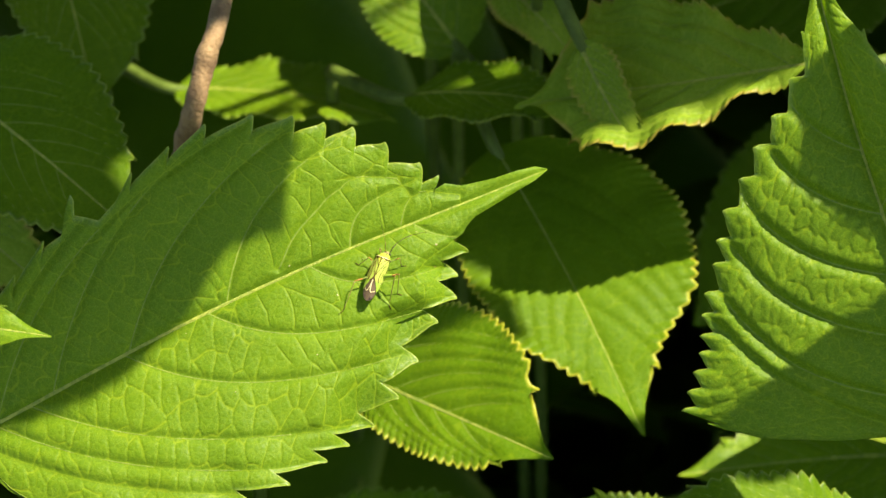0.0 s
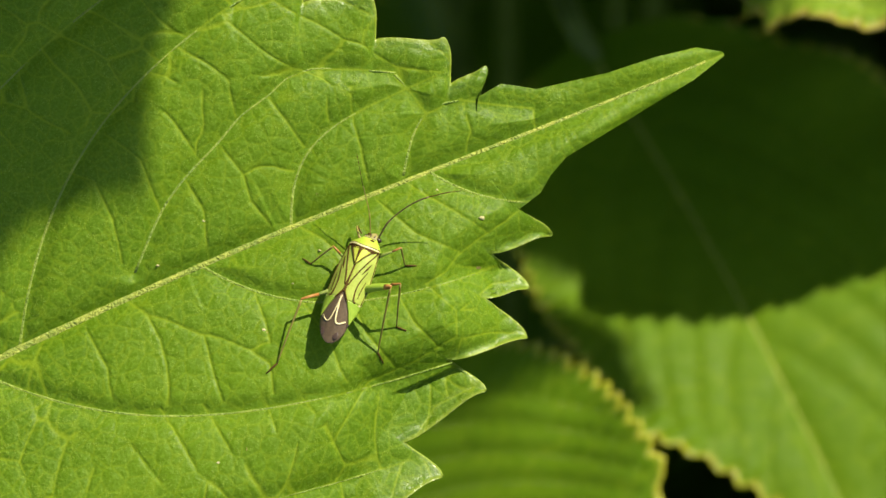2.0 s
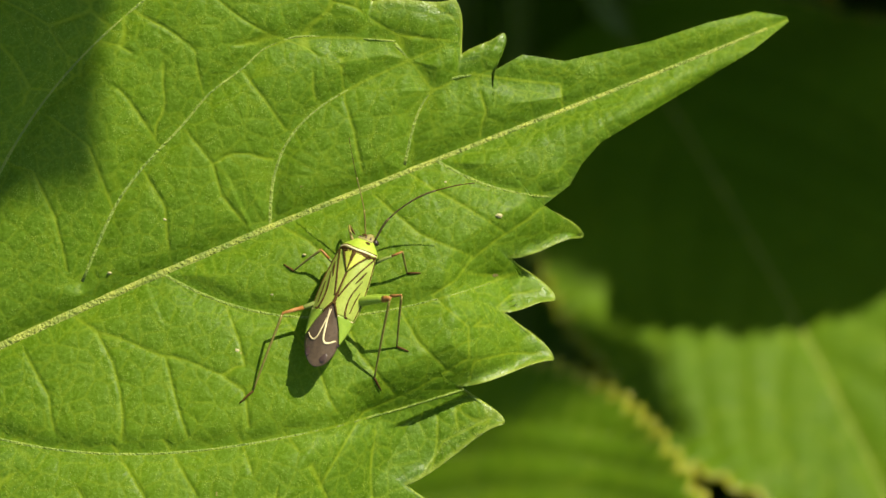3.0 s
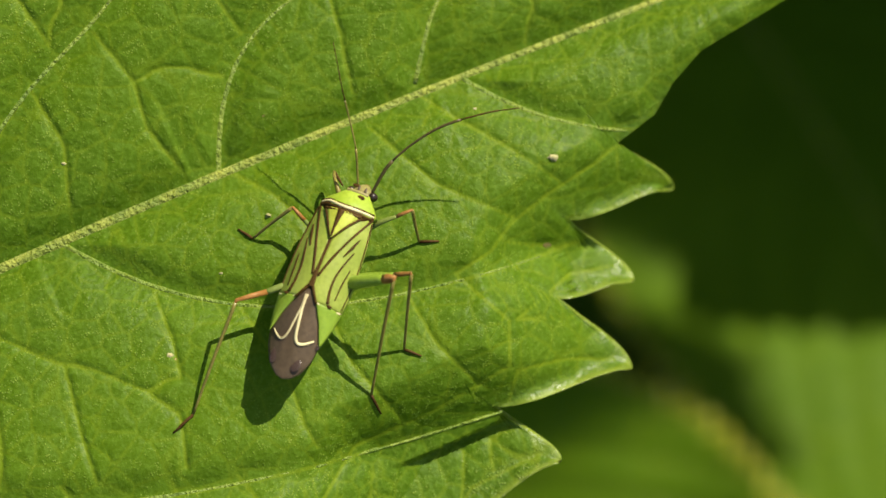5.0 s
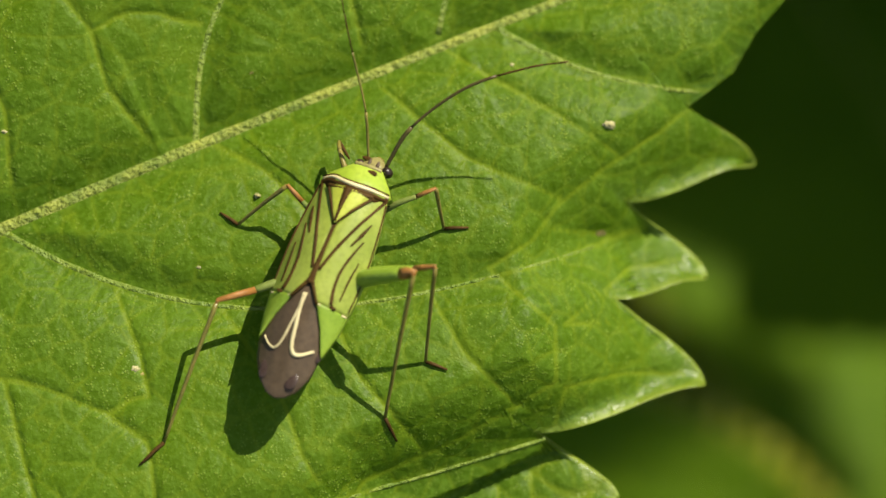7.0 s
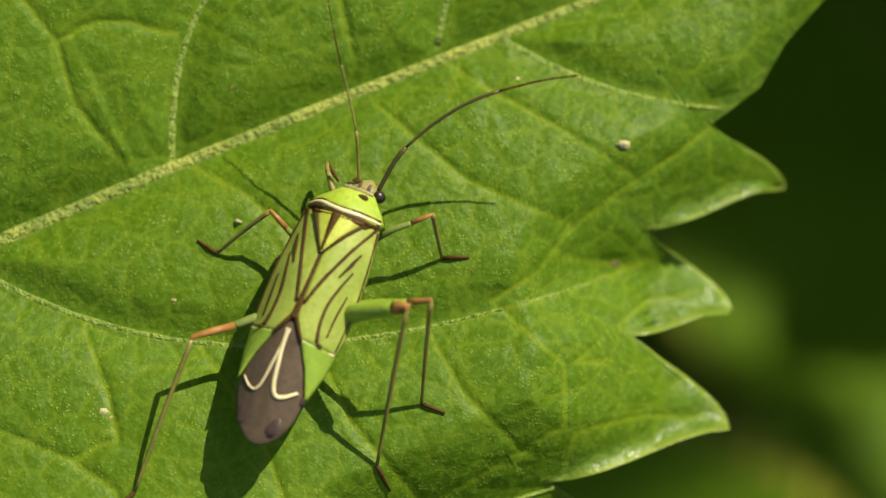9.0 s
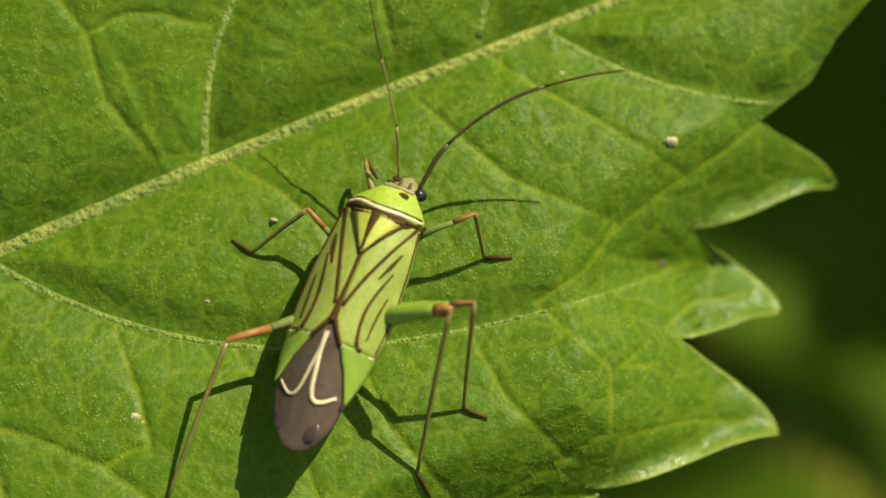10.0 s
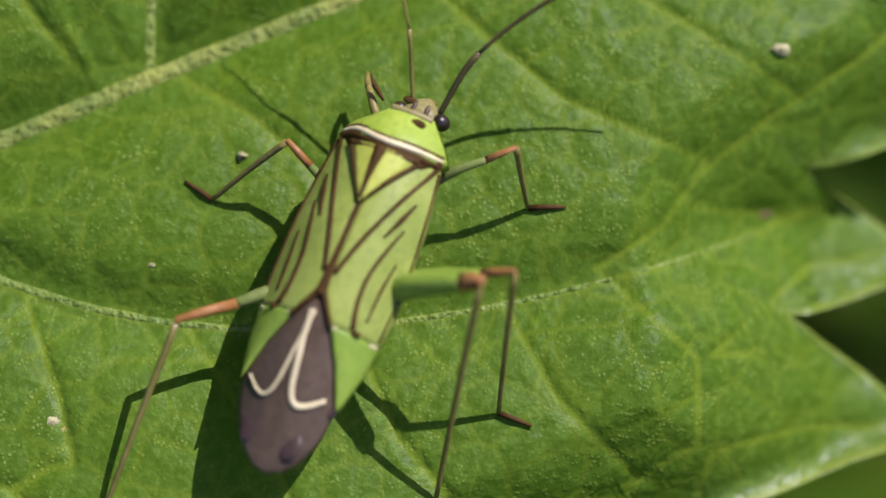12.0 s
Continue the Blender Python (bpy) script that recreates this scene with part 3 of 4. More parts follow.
# ---------------------------------------------------------------- stems
def woody_stem(points, radius, label, material=None, owner=None):
    """A stem with swollen nodes."""
    way = smooth_path(points, 12)
    radii = []
    for i in range(len(way)):
        x = i / len(way)
        radii.append(radius * (1.12 - 0.3 * x) * (1 + 0.22 * max(0, math.cos(i * 0.52)) ** 12 + 0.05 * math.sin(i * 1.7)))
    me = tube("stem", way, radii, 12)
    if owner is not None:
        me.transform(owner.matrix_world.inverted())
        return part("shoot", me, material or BARK, owner, label)
    plant = tagged(new("hydrangea_branch"), label, "branch", "stems of the shrub")
    part("stem", me, material or BARK, plant)
    return plant


woody_stem([put(-60, -35, -260), put(-47, 5, -110), put(-41, 18, -52), put(-37.5, 30, -43), put(-34, 45, -46), put(-22, 120, -60)], 0.00175, "thin brown woody hydrangea stem with swollen nodes")

# ---------------------------------------------------------------- the leaves round about
LEAVES = []


def behind(p, k):
    """A place k times as deep behind the large leaf, on the first line of sight."""
    u, v, w = p
    f = (624.9 - w * k) / (624.9 - w)
    return (u * f, v * f, w * k)


def grow(base, tip, normal, left, right, *args, deep=1.35, **kw):
    f = (624.9 - deep * tip[2]) / (624.9 - tip[2])
    LEAVES.append(shrub_leaf(behind(base, deep), behind(tip, deep), normal, left * f, right * f, *args, **kw))


grow((8.5, 18, -64), (32.2, -27.3, -41.4), (0.1, 0.36, 0.93), 22.5, 16, 11, "green serrated hydrangea leaf, lit at its pointed end and shaded above", LEAF_EDGED, droop=4, widest=0.42, teeth=30, tooth=1.1, rib=0.24, drawn=True, quilt=0.3)
grow((-21, -17, -57), (16.0, -32.1, -37), (-0.08, 0.12, 0.97), 17.5, 8.5, 12, "green serrated hydrangea leaf with yellow-edged teeth under the large leaf", LEAF_EDGED, deep=1.25, droop=3, widest=0.55, teeth=28, tooth=1.1, quilt=0.32)
# the tall leaf beside the large one
SIDE = LeafForm(
    76.0,
    [(a, b * 1.05) for a, b in [(0, 0.5), (3, 6), (4.7, 10.4), (7, 19.9), (10.3, 29.4), (12.7, 33.8), (16.5, 37.4), (20.3, 34.8), (23.9, 32.6), (27.7, 31), (32.3, 29), (36.3, 26.5), (39.7, 24.7), (43.7, 22.4), (47.4, 19),
     (51.4, 15.4), (55, 11.6), (59.4, 7.8), (64.3, 4), (70, 1.6), (76, 0.1)]],
    [(0, 0.5), (3, 5), (9, 16), (20, 22), (40, 17), (56, 9), (66, 3), (76, 0.1)],
    [(0.5, 36, 16), (6, 30, 11), (16, 26, 10), (26, 22, 9), (36, 16, 8), (46, 11, 7)], [(3, 18, 9), (10, 18, 9), (18, 16, 9), (27, 13, 9), (37, 10, 8)],
    [4.5, 7.5, 10.5, 13.3, 16.5, 19, 21.5, 24, 26.5, 29.5, 32.5, 36.3, 39.7, 43.7, 47.4, 51.4, 55, 59.4, 64.3], [8, 14, 20, 26, 32, 38, 44, 50, 56, 62],
    tooth=(1.9, 1.2), bow=0.8, droop=3.0, fold=(0.10, 0.6), wave=0.5, lift=0.6, cell=2.2, quilt=1.25, seed=21)
side_matrix = leaf_matrix((78, -28.5, -6), (53.2, 45, 0), (-0.31, -0.02, 0.94))
side_leaf = build_leaf(SIDE, "hydrangea_leaf", side_matrix, LEAF, lambda s: 0.3, 90,
                       "upright puckered green hydrangea leaf with sharp teeth", rib=0.9, stalk=[put(84, -46, -2), put(92, -70, -40)])
LEAVES.append((side_leaf, put(92, -70, -50)))
grow((21.5, 33, -42), (29.5, 16.2, -36), (-0.5, 0.1, 0.9), 5.2, 4.8, 13, "small pale green leaf tip folded downwards", LEAF_PALE, droop=2, teeth=10)
grow((66, 30, -32.9), (11.0, 23.5, -44.9), (0.0, 0.6, 0.8), 12.5, 20, 14, "pale green hydrangea leaf with browned ragged edges", LEAF_PALE, droop=2, wave=1.6, tooth=1.0, widest=0.7, teeth=24, quilt=0.9, step=0.4, across=60)
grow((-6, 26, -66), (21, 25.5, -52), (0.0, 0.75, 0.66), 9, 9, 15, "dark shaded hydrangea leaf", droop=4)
grow((3.5, 33, -78), (-14, 56, -82), (-0.35, 0.5, 0.8), 10, 12, 16, "sunlit hydrangea leaf with a pale midrib", LEAF, droop=3)
grow((-46, 29, -98), (-8, 24, -86), (0.1, 0.8, 0.6), 10, 10, 17, "half-shaded hydrangea leaf deep in the shrub", LEAF, droop=3)
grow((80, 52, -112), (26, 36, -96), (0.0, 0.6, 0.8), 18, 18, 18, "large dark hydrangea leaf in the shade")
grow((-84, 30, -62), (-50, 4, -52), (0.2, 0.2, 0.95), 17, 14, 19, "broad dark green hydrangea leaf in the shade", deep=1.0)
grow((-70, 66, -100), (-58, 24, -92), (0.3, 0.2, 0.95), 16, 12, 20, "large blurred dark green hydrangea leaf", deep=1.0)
grow((-92, 16, -70), (-64, -6, -58), (0.0, 0.3, 0.95), 9, 9, 22, "yellow-green hydrangea leaf behind the large leaf", LEAF_PALE, deep=1.0)
grow((-92, -8, 13), (-56.5, -12.4, 16), (0.05, 0.3, 0.95), 5.0, 4.0, 23, "bright narrow leaf point crossing the large leaf's edge", LEAF, deep=1.0, droop=1, teeth=6, tooth=0.2)
grow((72, -50, -30), (31.5, -39.5, -20), (0.0, 0.5, 0.85), 10, 12, 24, "dark green serrated hydrangea leaf low in the shrub", droop=4)
grow((84, -34, -82), (40, -36, -72), (0.0, 0.4, 0.9), 9, 9, 25, "grey-green hydrangea leaf out of the sun", LEAF)
grow((44, -52, -58), (21, -40, -50), (0.0, 0.4, 0.9), 7, 7, 26, "green serrated leaf edge catching the sun", LEAF)
grow((-30, -50, -72), (18, -46, -76), (0.0, 0.5, 0.85), 10, 10, 27, "dark hydrangea leaf under the others")
grow((8, 46, -70), (22, 33, -66), (0.0, 0.5, 0.8), 7, 6, 28, "young yellow-green hydrangea leaf", LEAF_PALE)

# leaf added where there is only shade, to hide the bright soil
grow((86, 20, -122), (44, -12, -112), (0.0, 0.4, 0.9), 22, 20, 29, "large dark hydrangea leaf in deep shade")

# unseen leaves added overhead, between the scene and the sun, to cast shade
def overhead(a, b, reach, left, right, seed, **kw):
    """A leaf whose shadow falls with its base at a and its tip at b on the plane w = 0."""
    off = SUN * reach
    base = Vector((*a, 0)) + off
    tip = Vector((*b, 0)) + off + Vector((0, 0, -4))
    away = [tuple(base + Vector((base.x * 0.5, 60, -30)))]
    LEAVES.append(shrub_leaf(tuple(base), tuple(tip), tuple(SUN * 0.8 + Vector((0, 0.2, 0.2))), left, right, seed, "unseen hydrangea leaf added overhead to shade the ones below",
                             LEAF_SHADED, away, 0.8, 24, "leaves overhead", **kw))


overhead((-5.5, 64.7), (-101, 19.5), 200, 49, 28, 31, widest=0.44, droop=1, fold=(0, 0))
overhead((-47, 36), (-26, -3), 200, 9, 13, 32, droop=1, fold=(0, 0), widest=0.5)
overhead((36, 74), (61, 57), 150, 7, 8, 45, droop=1, fold=(0, 0), widest=0.5)
overhead((117, 97), (18, 108), 140, 17, 14, 36, droop=1, fold=(0, 0), widest=0.5)
overhead((39, 117), (71, 116), 150, 7, 7, 37, droop=1, fold=(0, 0))
overhead((194, 214), (112, 194), 150, 26, 26, 38, droop=1, fold=(0, 0))
overhead((223, 174), (139, 176), 150, 20, 20, 42, droop=1, fold=(0, 0))
overhead((-68, 179), (32, 151), 150, 24, 24, 40, droop=1, fold=(0, 0))
overhead((-95, 100), (0, 84), 160, 22, 26, 34, droop=1, fold=(0, 0))
overhead((-40, 142), (75, 128), 150, 20, 20, 44, droop=1, fold=(0, 0), widest=0.5)
overhead((98, 25), (50, 23), 120, 14, 13, 35, droop=1, fold=(0, 0))
overhead((110, -22), (46, -16), 130, 8, 13, 33, droop=1, fold=(0, 0))

for ob, end in LEAVES:
    foot = Vector((end.x * 1.15, end.y + 0.05, -0.01))
    knee = end.lerp(foot, 0.45) + Vector((0.004, 0.012, 0.0))
    woody_stem([foot, knee, end.lerp(knee, 0.3), end], 0.0012, "green-brown shoot standing in the soil", STALK, ob)

# ---------------------------------------------------------------- dense shrub farther off
def foliage(name, centre, spread, count, size, seed, label, keep=None):
    """Many small folded leaves that nobody could count, in one mesh."""
    rnd = np.random.RandomState(seed)
    verts, faces, net, rim = [], [], [], []
    shape = [(0, 0.05), (0.18, 0.36), (0.42, 0.5), (0.68, 0.36), (0.86, 0.14), (1, 0.01)]
    n, tries = 0, 0
    while n < count:
        ball = rnd.rand(3) * 2 - 1
        c = Vector(centre) + Vector([1.3 * a * k for a, k in zip(ball, spread)])
        if (ball ** 2).sum() > 1.0 or (keep is not None and not keep(c)):
            tries += 1
            if tries > 60000:
                break
            continue
        n += 1
        d = Vector((rnd.randn(), rnd.randn() - 0.3, rnd.randn() * 0.5 - 0.5)).normalized()
        up = Vector((rnd.randn() * 0.4, rnd.randn() * 0.4 + 0.3, 1.0))
        up = (up - d * up.dot(d)).normalized()
        y = up.cross(d)
        L = size * (0.7 + 0.6 * rnd.rand())
        b = len(verts)
        for x, h in shape:
            sag = -0.18 * x * x
            for q in (-1, -0.5, 0, 0.5, 1):
                verts.append(tuple(c + (d * x + y * (h * q * 0.62) + up * (sag + 0.10 * abs(q) * h)) * L))
                net.append(1.0)
                rim.append(1.0 if abs(q) < 1 else 0.0)
        for i in range(len(shape) - 1):
            for k in range(4):
                a = b + i * 5 + k
                faces.append((a, a + 5, a + 6, a + 1))
    ob = part(name, grid_mesh(name, verts, faces, {"net": net, "rim": rim}), LEAF_SHADED)
    return tagged(ob, label, "foliage", kind="stuff")


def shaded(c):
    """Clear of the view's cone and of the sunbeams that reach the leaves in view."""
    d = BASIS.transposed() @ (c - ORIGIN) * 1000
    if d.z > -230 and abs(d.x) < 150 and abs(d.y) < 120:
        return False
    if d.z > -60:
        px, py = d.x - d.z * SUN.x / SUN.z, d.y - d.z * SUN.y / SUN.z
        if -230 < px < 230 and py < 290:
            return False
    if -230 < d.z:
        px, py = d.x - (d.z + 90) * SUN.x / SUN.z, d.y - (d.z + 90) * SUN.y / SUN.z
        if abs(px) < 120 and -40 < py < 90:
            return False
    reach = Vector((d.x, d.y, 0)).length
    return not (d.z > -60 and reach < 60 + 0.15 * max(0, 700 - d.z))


# leaves added to fill the dark gaps and keep sun off the soil
foliage("shrub_foliage", put(20, -20, -300), (0.42, 0.32, 0.22), 2800, 0.09, 3, "mass of hydrangea leaves added deep inside the shrub, darkened for its shade", shaded)
# out of view, added only to block the sun from the depths
foliage("unseen_canopy", put(60, 360, 190), (0.34, 0.26, 0.16), 700, 0.08, 4, "unseen dense upper leaves added overhead to shade the shrub's depths", shaded)

# ---------------------------------------------------------------- the bug
BUG_AXIS = radians(67.1)
BUG_U, BUG_V = -9.75, -3.61


def glossy(name, dark, light, rough=0.3, scale=900.0, bump=0.5, spec=0.22):
    return plain_material(name, dark, light, scale, rough, bump, 0.00003, spec)


BUG_GREEN = glossy("bug_green", (0.17, 0.215, 0.03), (0.24, 0.28, 0.05), 0.42)
BUG_YELLOW = glossy("bug_yellow_green", (0.20, 0.28, 0.022), (0.27, 0.34, 0.04), 0.55)
BUG_DARK = glossy("bug_dark_brown", (0.036, 0.019, 0.005), (0.070, 0.038, 0.010), 0.55, spec=0.06)
BUG_BROWN = glossy("bug_membrane", (0.050, 0.034, 0.019), (0.088, 0.060, 0.036), 0.45)
BUG_CREAM = glossy("bug_cream_vein", (0.50, 0.42, 0.22), (0.60, 0.52, 0.30), 0.4)
BUG_ORANGE = glossy("bug_orange", (0.20, 0.085, 0.020), (0.29, 0.135, 0.038), 0.45)
BUG_SHANK = glossy("bug_shank", (0.11, 0.10, 0.02), (0.19, 0.15, 0.035), 0.35)
BUG_LIME = glossy("bug_lime", (0.14, 0.22, 0.02), (0.19, 0.27, 0.03), 0.4)
BUG_SMOKE = glossy("bug_smoke", (0.035, 0.022, 0.018), (0.055, 0.036, 0.03), 0.3)
BUG_PALE = glossy("bug_pale_thigh", (0.10, 0.135, 0.028), (0.15, 0.18, 0.045), 0.5, spec=0.1)
BUG_LEMON = glossy("bug_lemon", (0.28, 0.31, 0.035), (0.35, 0.38, 0.06), 0.45)
BUG_TAN = glossy("bug_tan", (0.15, 0.13, 0.04), (0.24, 0.21, 0.08), 0.4)
BUG_FEELER = glossy("bug_feeler", (0.045, 0.036, 0.010), (0.075, 0.058, 0.018), 0.4)
BUG_EYE = glossy("bug_eye", (0.014, 0.009, 0.006), (0.035, 0.018, 0.012), 0.38, spec=0.4)


def to_bug(px, py, h=0.0):
    return (px * 0.001, py * 0.001, h * 0.001)


def plate(name, outline_left, outline_right, top, thick=0.10, cross=9, crown=0.12):
    """A curved plate between two edges, each a list of (x, y); top(x, y) gives its height."""
    n = 22
    def along(line, f):
        p = np.array(line, float)
        k = np.linspace(0, 1, len(p))
        return np.interp(f, k, p[:, 0]), np.interp(f, k, p[:, 1])
    verts, faces = [], []
    for i in range(n + 1):
        f = i / n
        xl, yl = along(outline_left, f)
        xr, yr = along(outline_right, f)
        for k in range(cross + 1):
            g = k / cross
            x, y = xl + (xr - xl) * g, yl + (yr - yl) * g
            verts.append(to_bug(x, y, top(x, y) + crown * 4 * g * (1 - g) * 0.4))
    m = len(verts)
    verts += [(x, y, z - thick * 0.001) for x, y, z in verts]
    w = cross + 1
    for i in range(n):
        for k in range(cross):
            a = i * w + k
            faces.append((a, a + 1, a + w + 1, a + w))
            faces.append((m + a, m + a + w, m + a + w + 1, m + a + 1))
        a, b = i * w, i * w + cross
        faces.append((a, a + w, m + a + w, m + a))
        faces.append((b + w, b, m + b, m + b + w))
    for k in range(cross):
        faces.append((k + 1, k, m + k, m + k + 1))
        e = n * w + k
        faces.append((e, e + 1, m + e + 1, m + e))
    return grid_mesh(name, verts, faces)


def lump(name, centre, size, seg=18, rings=12, squeeze=None):
    """A rounded body with its own taper."""
    verts, faces = [], []
    for i in range(rings + 1):
        a = math.pi * i / rings
        for k in range(seg):
            b = 2 * math.pi * k / seg
            x, y, z = math.cos(a), math.sin(a) * math.cos(b), math.sin(a) * math.sin(b)
            if squeeze:
                y, z = y * squeeze(x), z * squeeze(x)
            verts.append(to_bug(centre[0] + size[0] * x, centre[1] + size[1] * y, centre[2] + size[2] * z))
    for i in range(rings):
        for k in range(seg):
            j = (k + 1) % seg
            faces.append((i * seg + k, i * seg + j, (i + 1) * seg + j, (i + 1) * seg + k))
    return grid_mesh(name, verts, faces)


def wing_top(x, y):
    """Height of the folded wings over the leaf."""
    ridge = 2.15 - 0.024 * (x - 0.5) ** 2
    return ridge - 0.42 * y * y


def build_bug():
    bug = new("plant_bug")
    # the body leans with the leaf under it: head low, left flank low
    lean = Matrix.Rotation(BUG_AXIS, 4, "Z") @ Matrix.Rotation(radians(13), 4, "Y") @ Matrix.Rotation(radians(-17), 4, "X")
    bug.matrix_world = Matrix.Translation(put(BUG_U, BUG_V, on_leaf(BUG_U, BUG_V) + 2.1)) @ BASIS.to_4x4() @ lean @ Matrix.Translation((0, 0, -0.0016))
    tagged(bug, "slender yellow-green plant bug with brown stripes and dark wing tips", "insect")
    inv = bug.matrix_world.inverted()

    def foot(px, py):
        """A point on the leaf under a place given along and across the bug."""
        c, s = math.cos(BUG_AXIS), math.sin(BUG_AXIS)
        u, v = BUG_U + c * px - s * py, BUG_V + s * px + c * py
        return inv @ put(u, v, on_leaf(u, v) + 0.05)

    def ribbon(name, line, top, rise, widths, material, parent, label, per=6, flat=0.22):
        """A fine raised line that follows a surface."""
        pts = smooth_path([to_bug(x, y, top(x, y) + rise) for x, y in line], per)
        f = np.interp(np.linspace(0, 1, len(pts)), np.linspace(0, 1, len(widths)), widths)
        return part(name, tube(name, pts, [0.00118 * w for w in f], 6, flat, (0, 0, 1)), material, parent, label)

    part("abdomen", lump("abdomen", (0.1, 0, 0.95), (2.8, 1.05, 0.65), squeeze=lambda x: 1 - 0.18 * x * x), BUG_GREEN, bug, "green underside of the body")

    # head, bent down before the shield
    head = part("head", lump("head", (3.55, -0.17, 1.2), (0.36, 0.46, 0.34), squeeze=lambda x: 1 - 0.35 * max(0, x)), BUG_TAN, bug, "small cream head with brown marks")
    for y, k in ((0.27, 0.9), (-0.62, 1.0)):
        part("eye", lump("eye", (3.52, y, 1.28), (0.17 * k, 0.19 * k, 0.22 * k)), BUG_EYE, head, "dark glossy bulging eye")
    part("snout", tube("snout", [to_bug(3.85, -0.17, 1.15), to_bug(3.95, -0.17, 0.8), to_bug(3.6, -0.15, 0.45)], [0.00011, 0.00009, 0.00006], 8), BUG_SHANK, head)
    for y in (-0.33, -0.05):
        part("face_mark", lump("face_mark", (3.55, y, 1.5), (0.18, 0.06, 0.05)), BUG_BROWN, head, "brown mark")
    part("brow_mark", lump("brow_mark", (3.72, 0.1, 1.42), (0.08, 0.16, 0.05)), BUG_DARK, head, "dark brown mark")

    def shield(x, y):
        return 2.12 - 0.12 * (x - 2.6) - 0.62 * max(0.0, x - 2.75) ** 1.4 - 0.44 * y * y
    pro = part("pronotum", plate("pronotum", [(2.60, 1.06), (2.70, 1.12), (2.88, 0.92), (3.08, 0.64), (3.30, 0.42), (3.44, 0.34)],
                                 [(2.60, -1.06), (2.72, -1.12), (2.95, -0.98), (3.14, -0.82), (3.32, -0.66), (3.44, -0.56)], shield, 0.45, 16, 0.05), BUG_YELLOW, bug, "yellow-green shield behind the head")
    rear = [(2.64, 1.10), (2.72, 0.72), (2.64, 0.25), (2.62, -0.1), (2.66, -0.6), (2.70, -1.10)]
    ribbon("rear_edge", rear, shield, 0.03, (0.03, 0.05, 0.055, 0.05, 0.03), BUG_CREAM, pro, "pale rear edge")
    ribbon("front_line", [(x + 0.075, y * 0.98) for x, y in rear], shield, 0.015, (0.03, 0.035, 0.03, 0.04, 0.03), BUG_DARK, pro, "thin dark line")
    ribbon("rear_band", [(x - 0.11, y) for x, y in rear], lambda x, y: shield(2.62, y), 0.0, (0.07, 0.085, 0.06, 0.085, 0.07), BUG_DARK, pro, "dark brown band")
    part("spot", lump("spot", (3.22, -0.36, shield(3.22, -0.36) + 0.03), (0.09, 0.17, 0.04)), BUG_DARK, pro, "dark spot")
    part("collar", tube("collar", smooth_path([to_bug(3.42, y, shield(3.42, y) + 0.02) for y in (0.32, 0.1, -0.12, -0.35, -0.54)], 5), [0.00007] * 21, 8, 0.7, (0, 0, 1)), BUG_TAN, pro, "pale collar")

    def top(x, y):
        return wing_top(x, y) + 0.07
    part("mesoscutum", plate("mesoscutum", [(2.36, 0.80), (2.56, 1.0)], [(2.36, -0.80), (2.56, -1.0)], lambda x, y: wing_top(x, y) + 0.03, 0.12), BUG_DARK, bug, "dark strip behind the shield")
    scu = part("scutellum", plate("scutellum", [(2.46, 0.72), (1.9, 0.38), (1.28, 0.02)], [(2.46, -0.72), (1.9, -0.38), (1.28, -0.02)], top, 0.18), BUG_LEMON, bug, "yellow triangle between the wings with dark edges")
    ribbon("middle_line", [(2.46, 0.02), (2.1, 0.03), (1.7, 0.02), (1.34, 0.0)], top, 0.05, (0.13, 0.09, 0.05, 0.04), BUG_DARK, scu, "dark wedge-shaped line")
    ribbon("cross_band", [(2.42, 0.74), (2.40, 0.3), (2.40, 0.0), (2.42, -0.3), (2.46, -0.74)], top, 0.03, (0.05, 0.035, 0.05, 0.035, 0.07), BUG_DARK, scu, "dark band")
    for d in (1, -1):
        ribbon("edge_line", [(2.46, 0.74 * d), (1.9, 0.39 * d), (1.3, 0.02 * d)], top, 0.01, (0.06, 0.045, 0.04), BUG_DARK, scu, "dark brown line")

    def film(x, y):
        return wing_top(x, y) - 0.10 + 0.02 * (x + 2)
    membrane = part("membrane", plate("membrane", [(-0.62, 0.05), (-1.4, 0.55), (-2.2, 0.96), (-2.7, 1.06), (-3.3, 0.86), (-3.85, 0.52), (-4.18, 0.14), (-4.26, -0.1)],
                                      [(-0.62, -0.05), (-1.4, -0.50), (-2.2, -0.88), (-2.7, -0.98), (-3.3, -0.92), (-3.85, -0.72), (-4.14, -0.46), (-4.26, -0.2)],
                                      film, 0.05, 14, 0.05), BUG_BROWN, bug, "smoky brown wing membrane")
    for d, w in ((1, 0.032), (-1, 0.055)):
        way = [(-1.02, 0.07), (-1.5, 0.05), (-2.1, 0.12), (-2.62, 0.2), (-2.86, 0.34), (-2.82, 0.56), (-2.56, 0.86)]
        ribbon("cell_vein", [(x, (y if d > 0 else -y + 0.06)) for x, y in way], film, 0.06, (0.6 * w, w, w, w, 0.7 * w), BUG_CREAM, membrane, "cream vein")
    for x, y, a, b in ((-3.62, -0.46, 0.3, 0.22), (-3.5, 0.45, 0.34, 0.16), (-2.66, -0.95, 0.17, 0.10)):
        part("dark_patch", lump("dark_patch", (x, y, film(x, y) + 0.005), (a, b, 0.045)), BUG_SMOKE, membrane, "darker smoky patch")

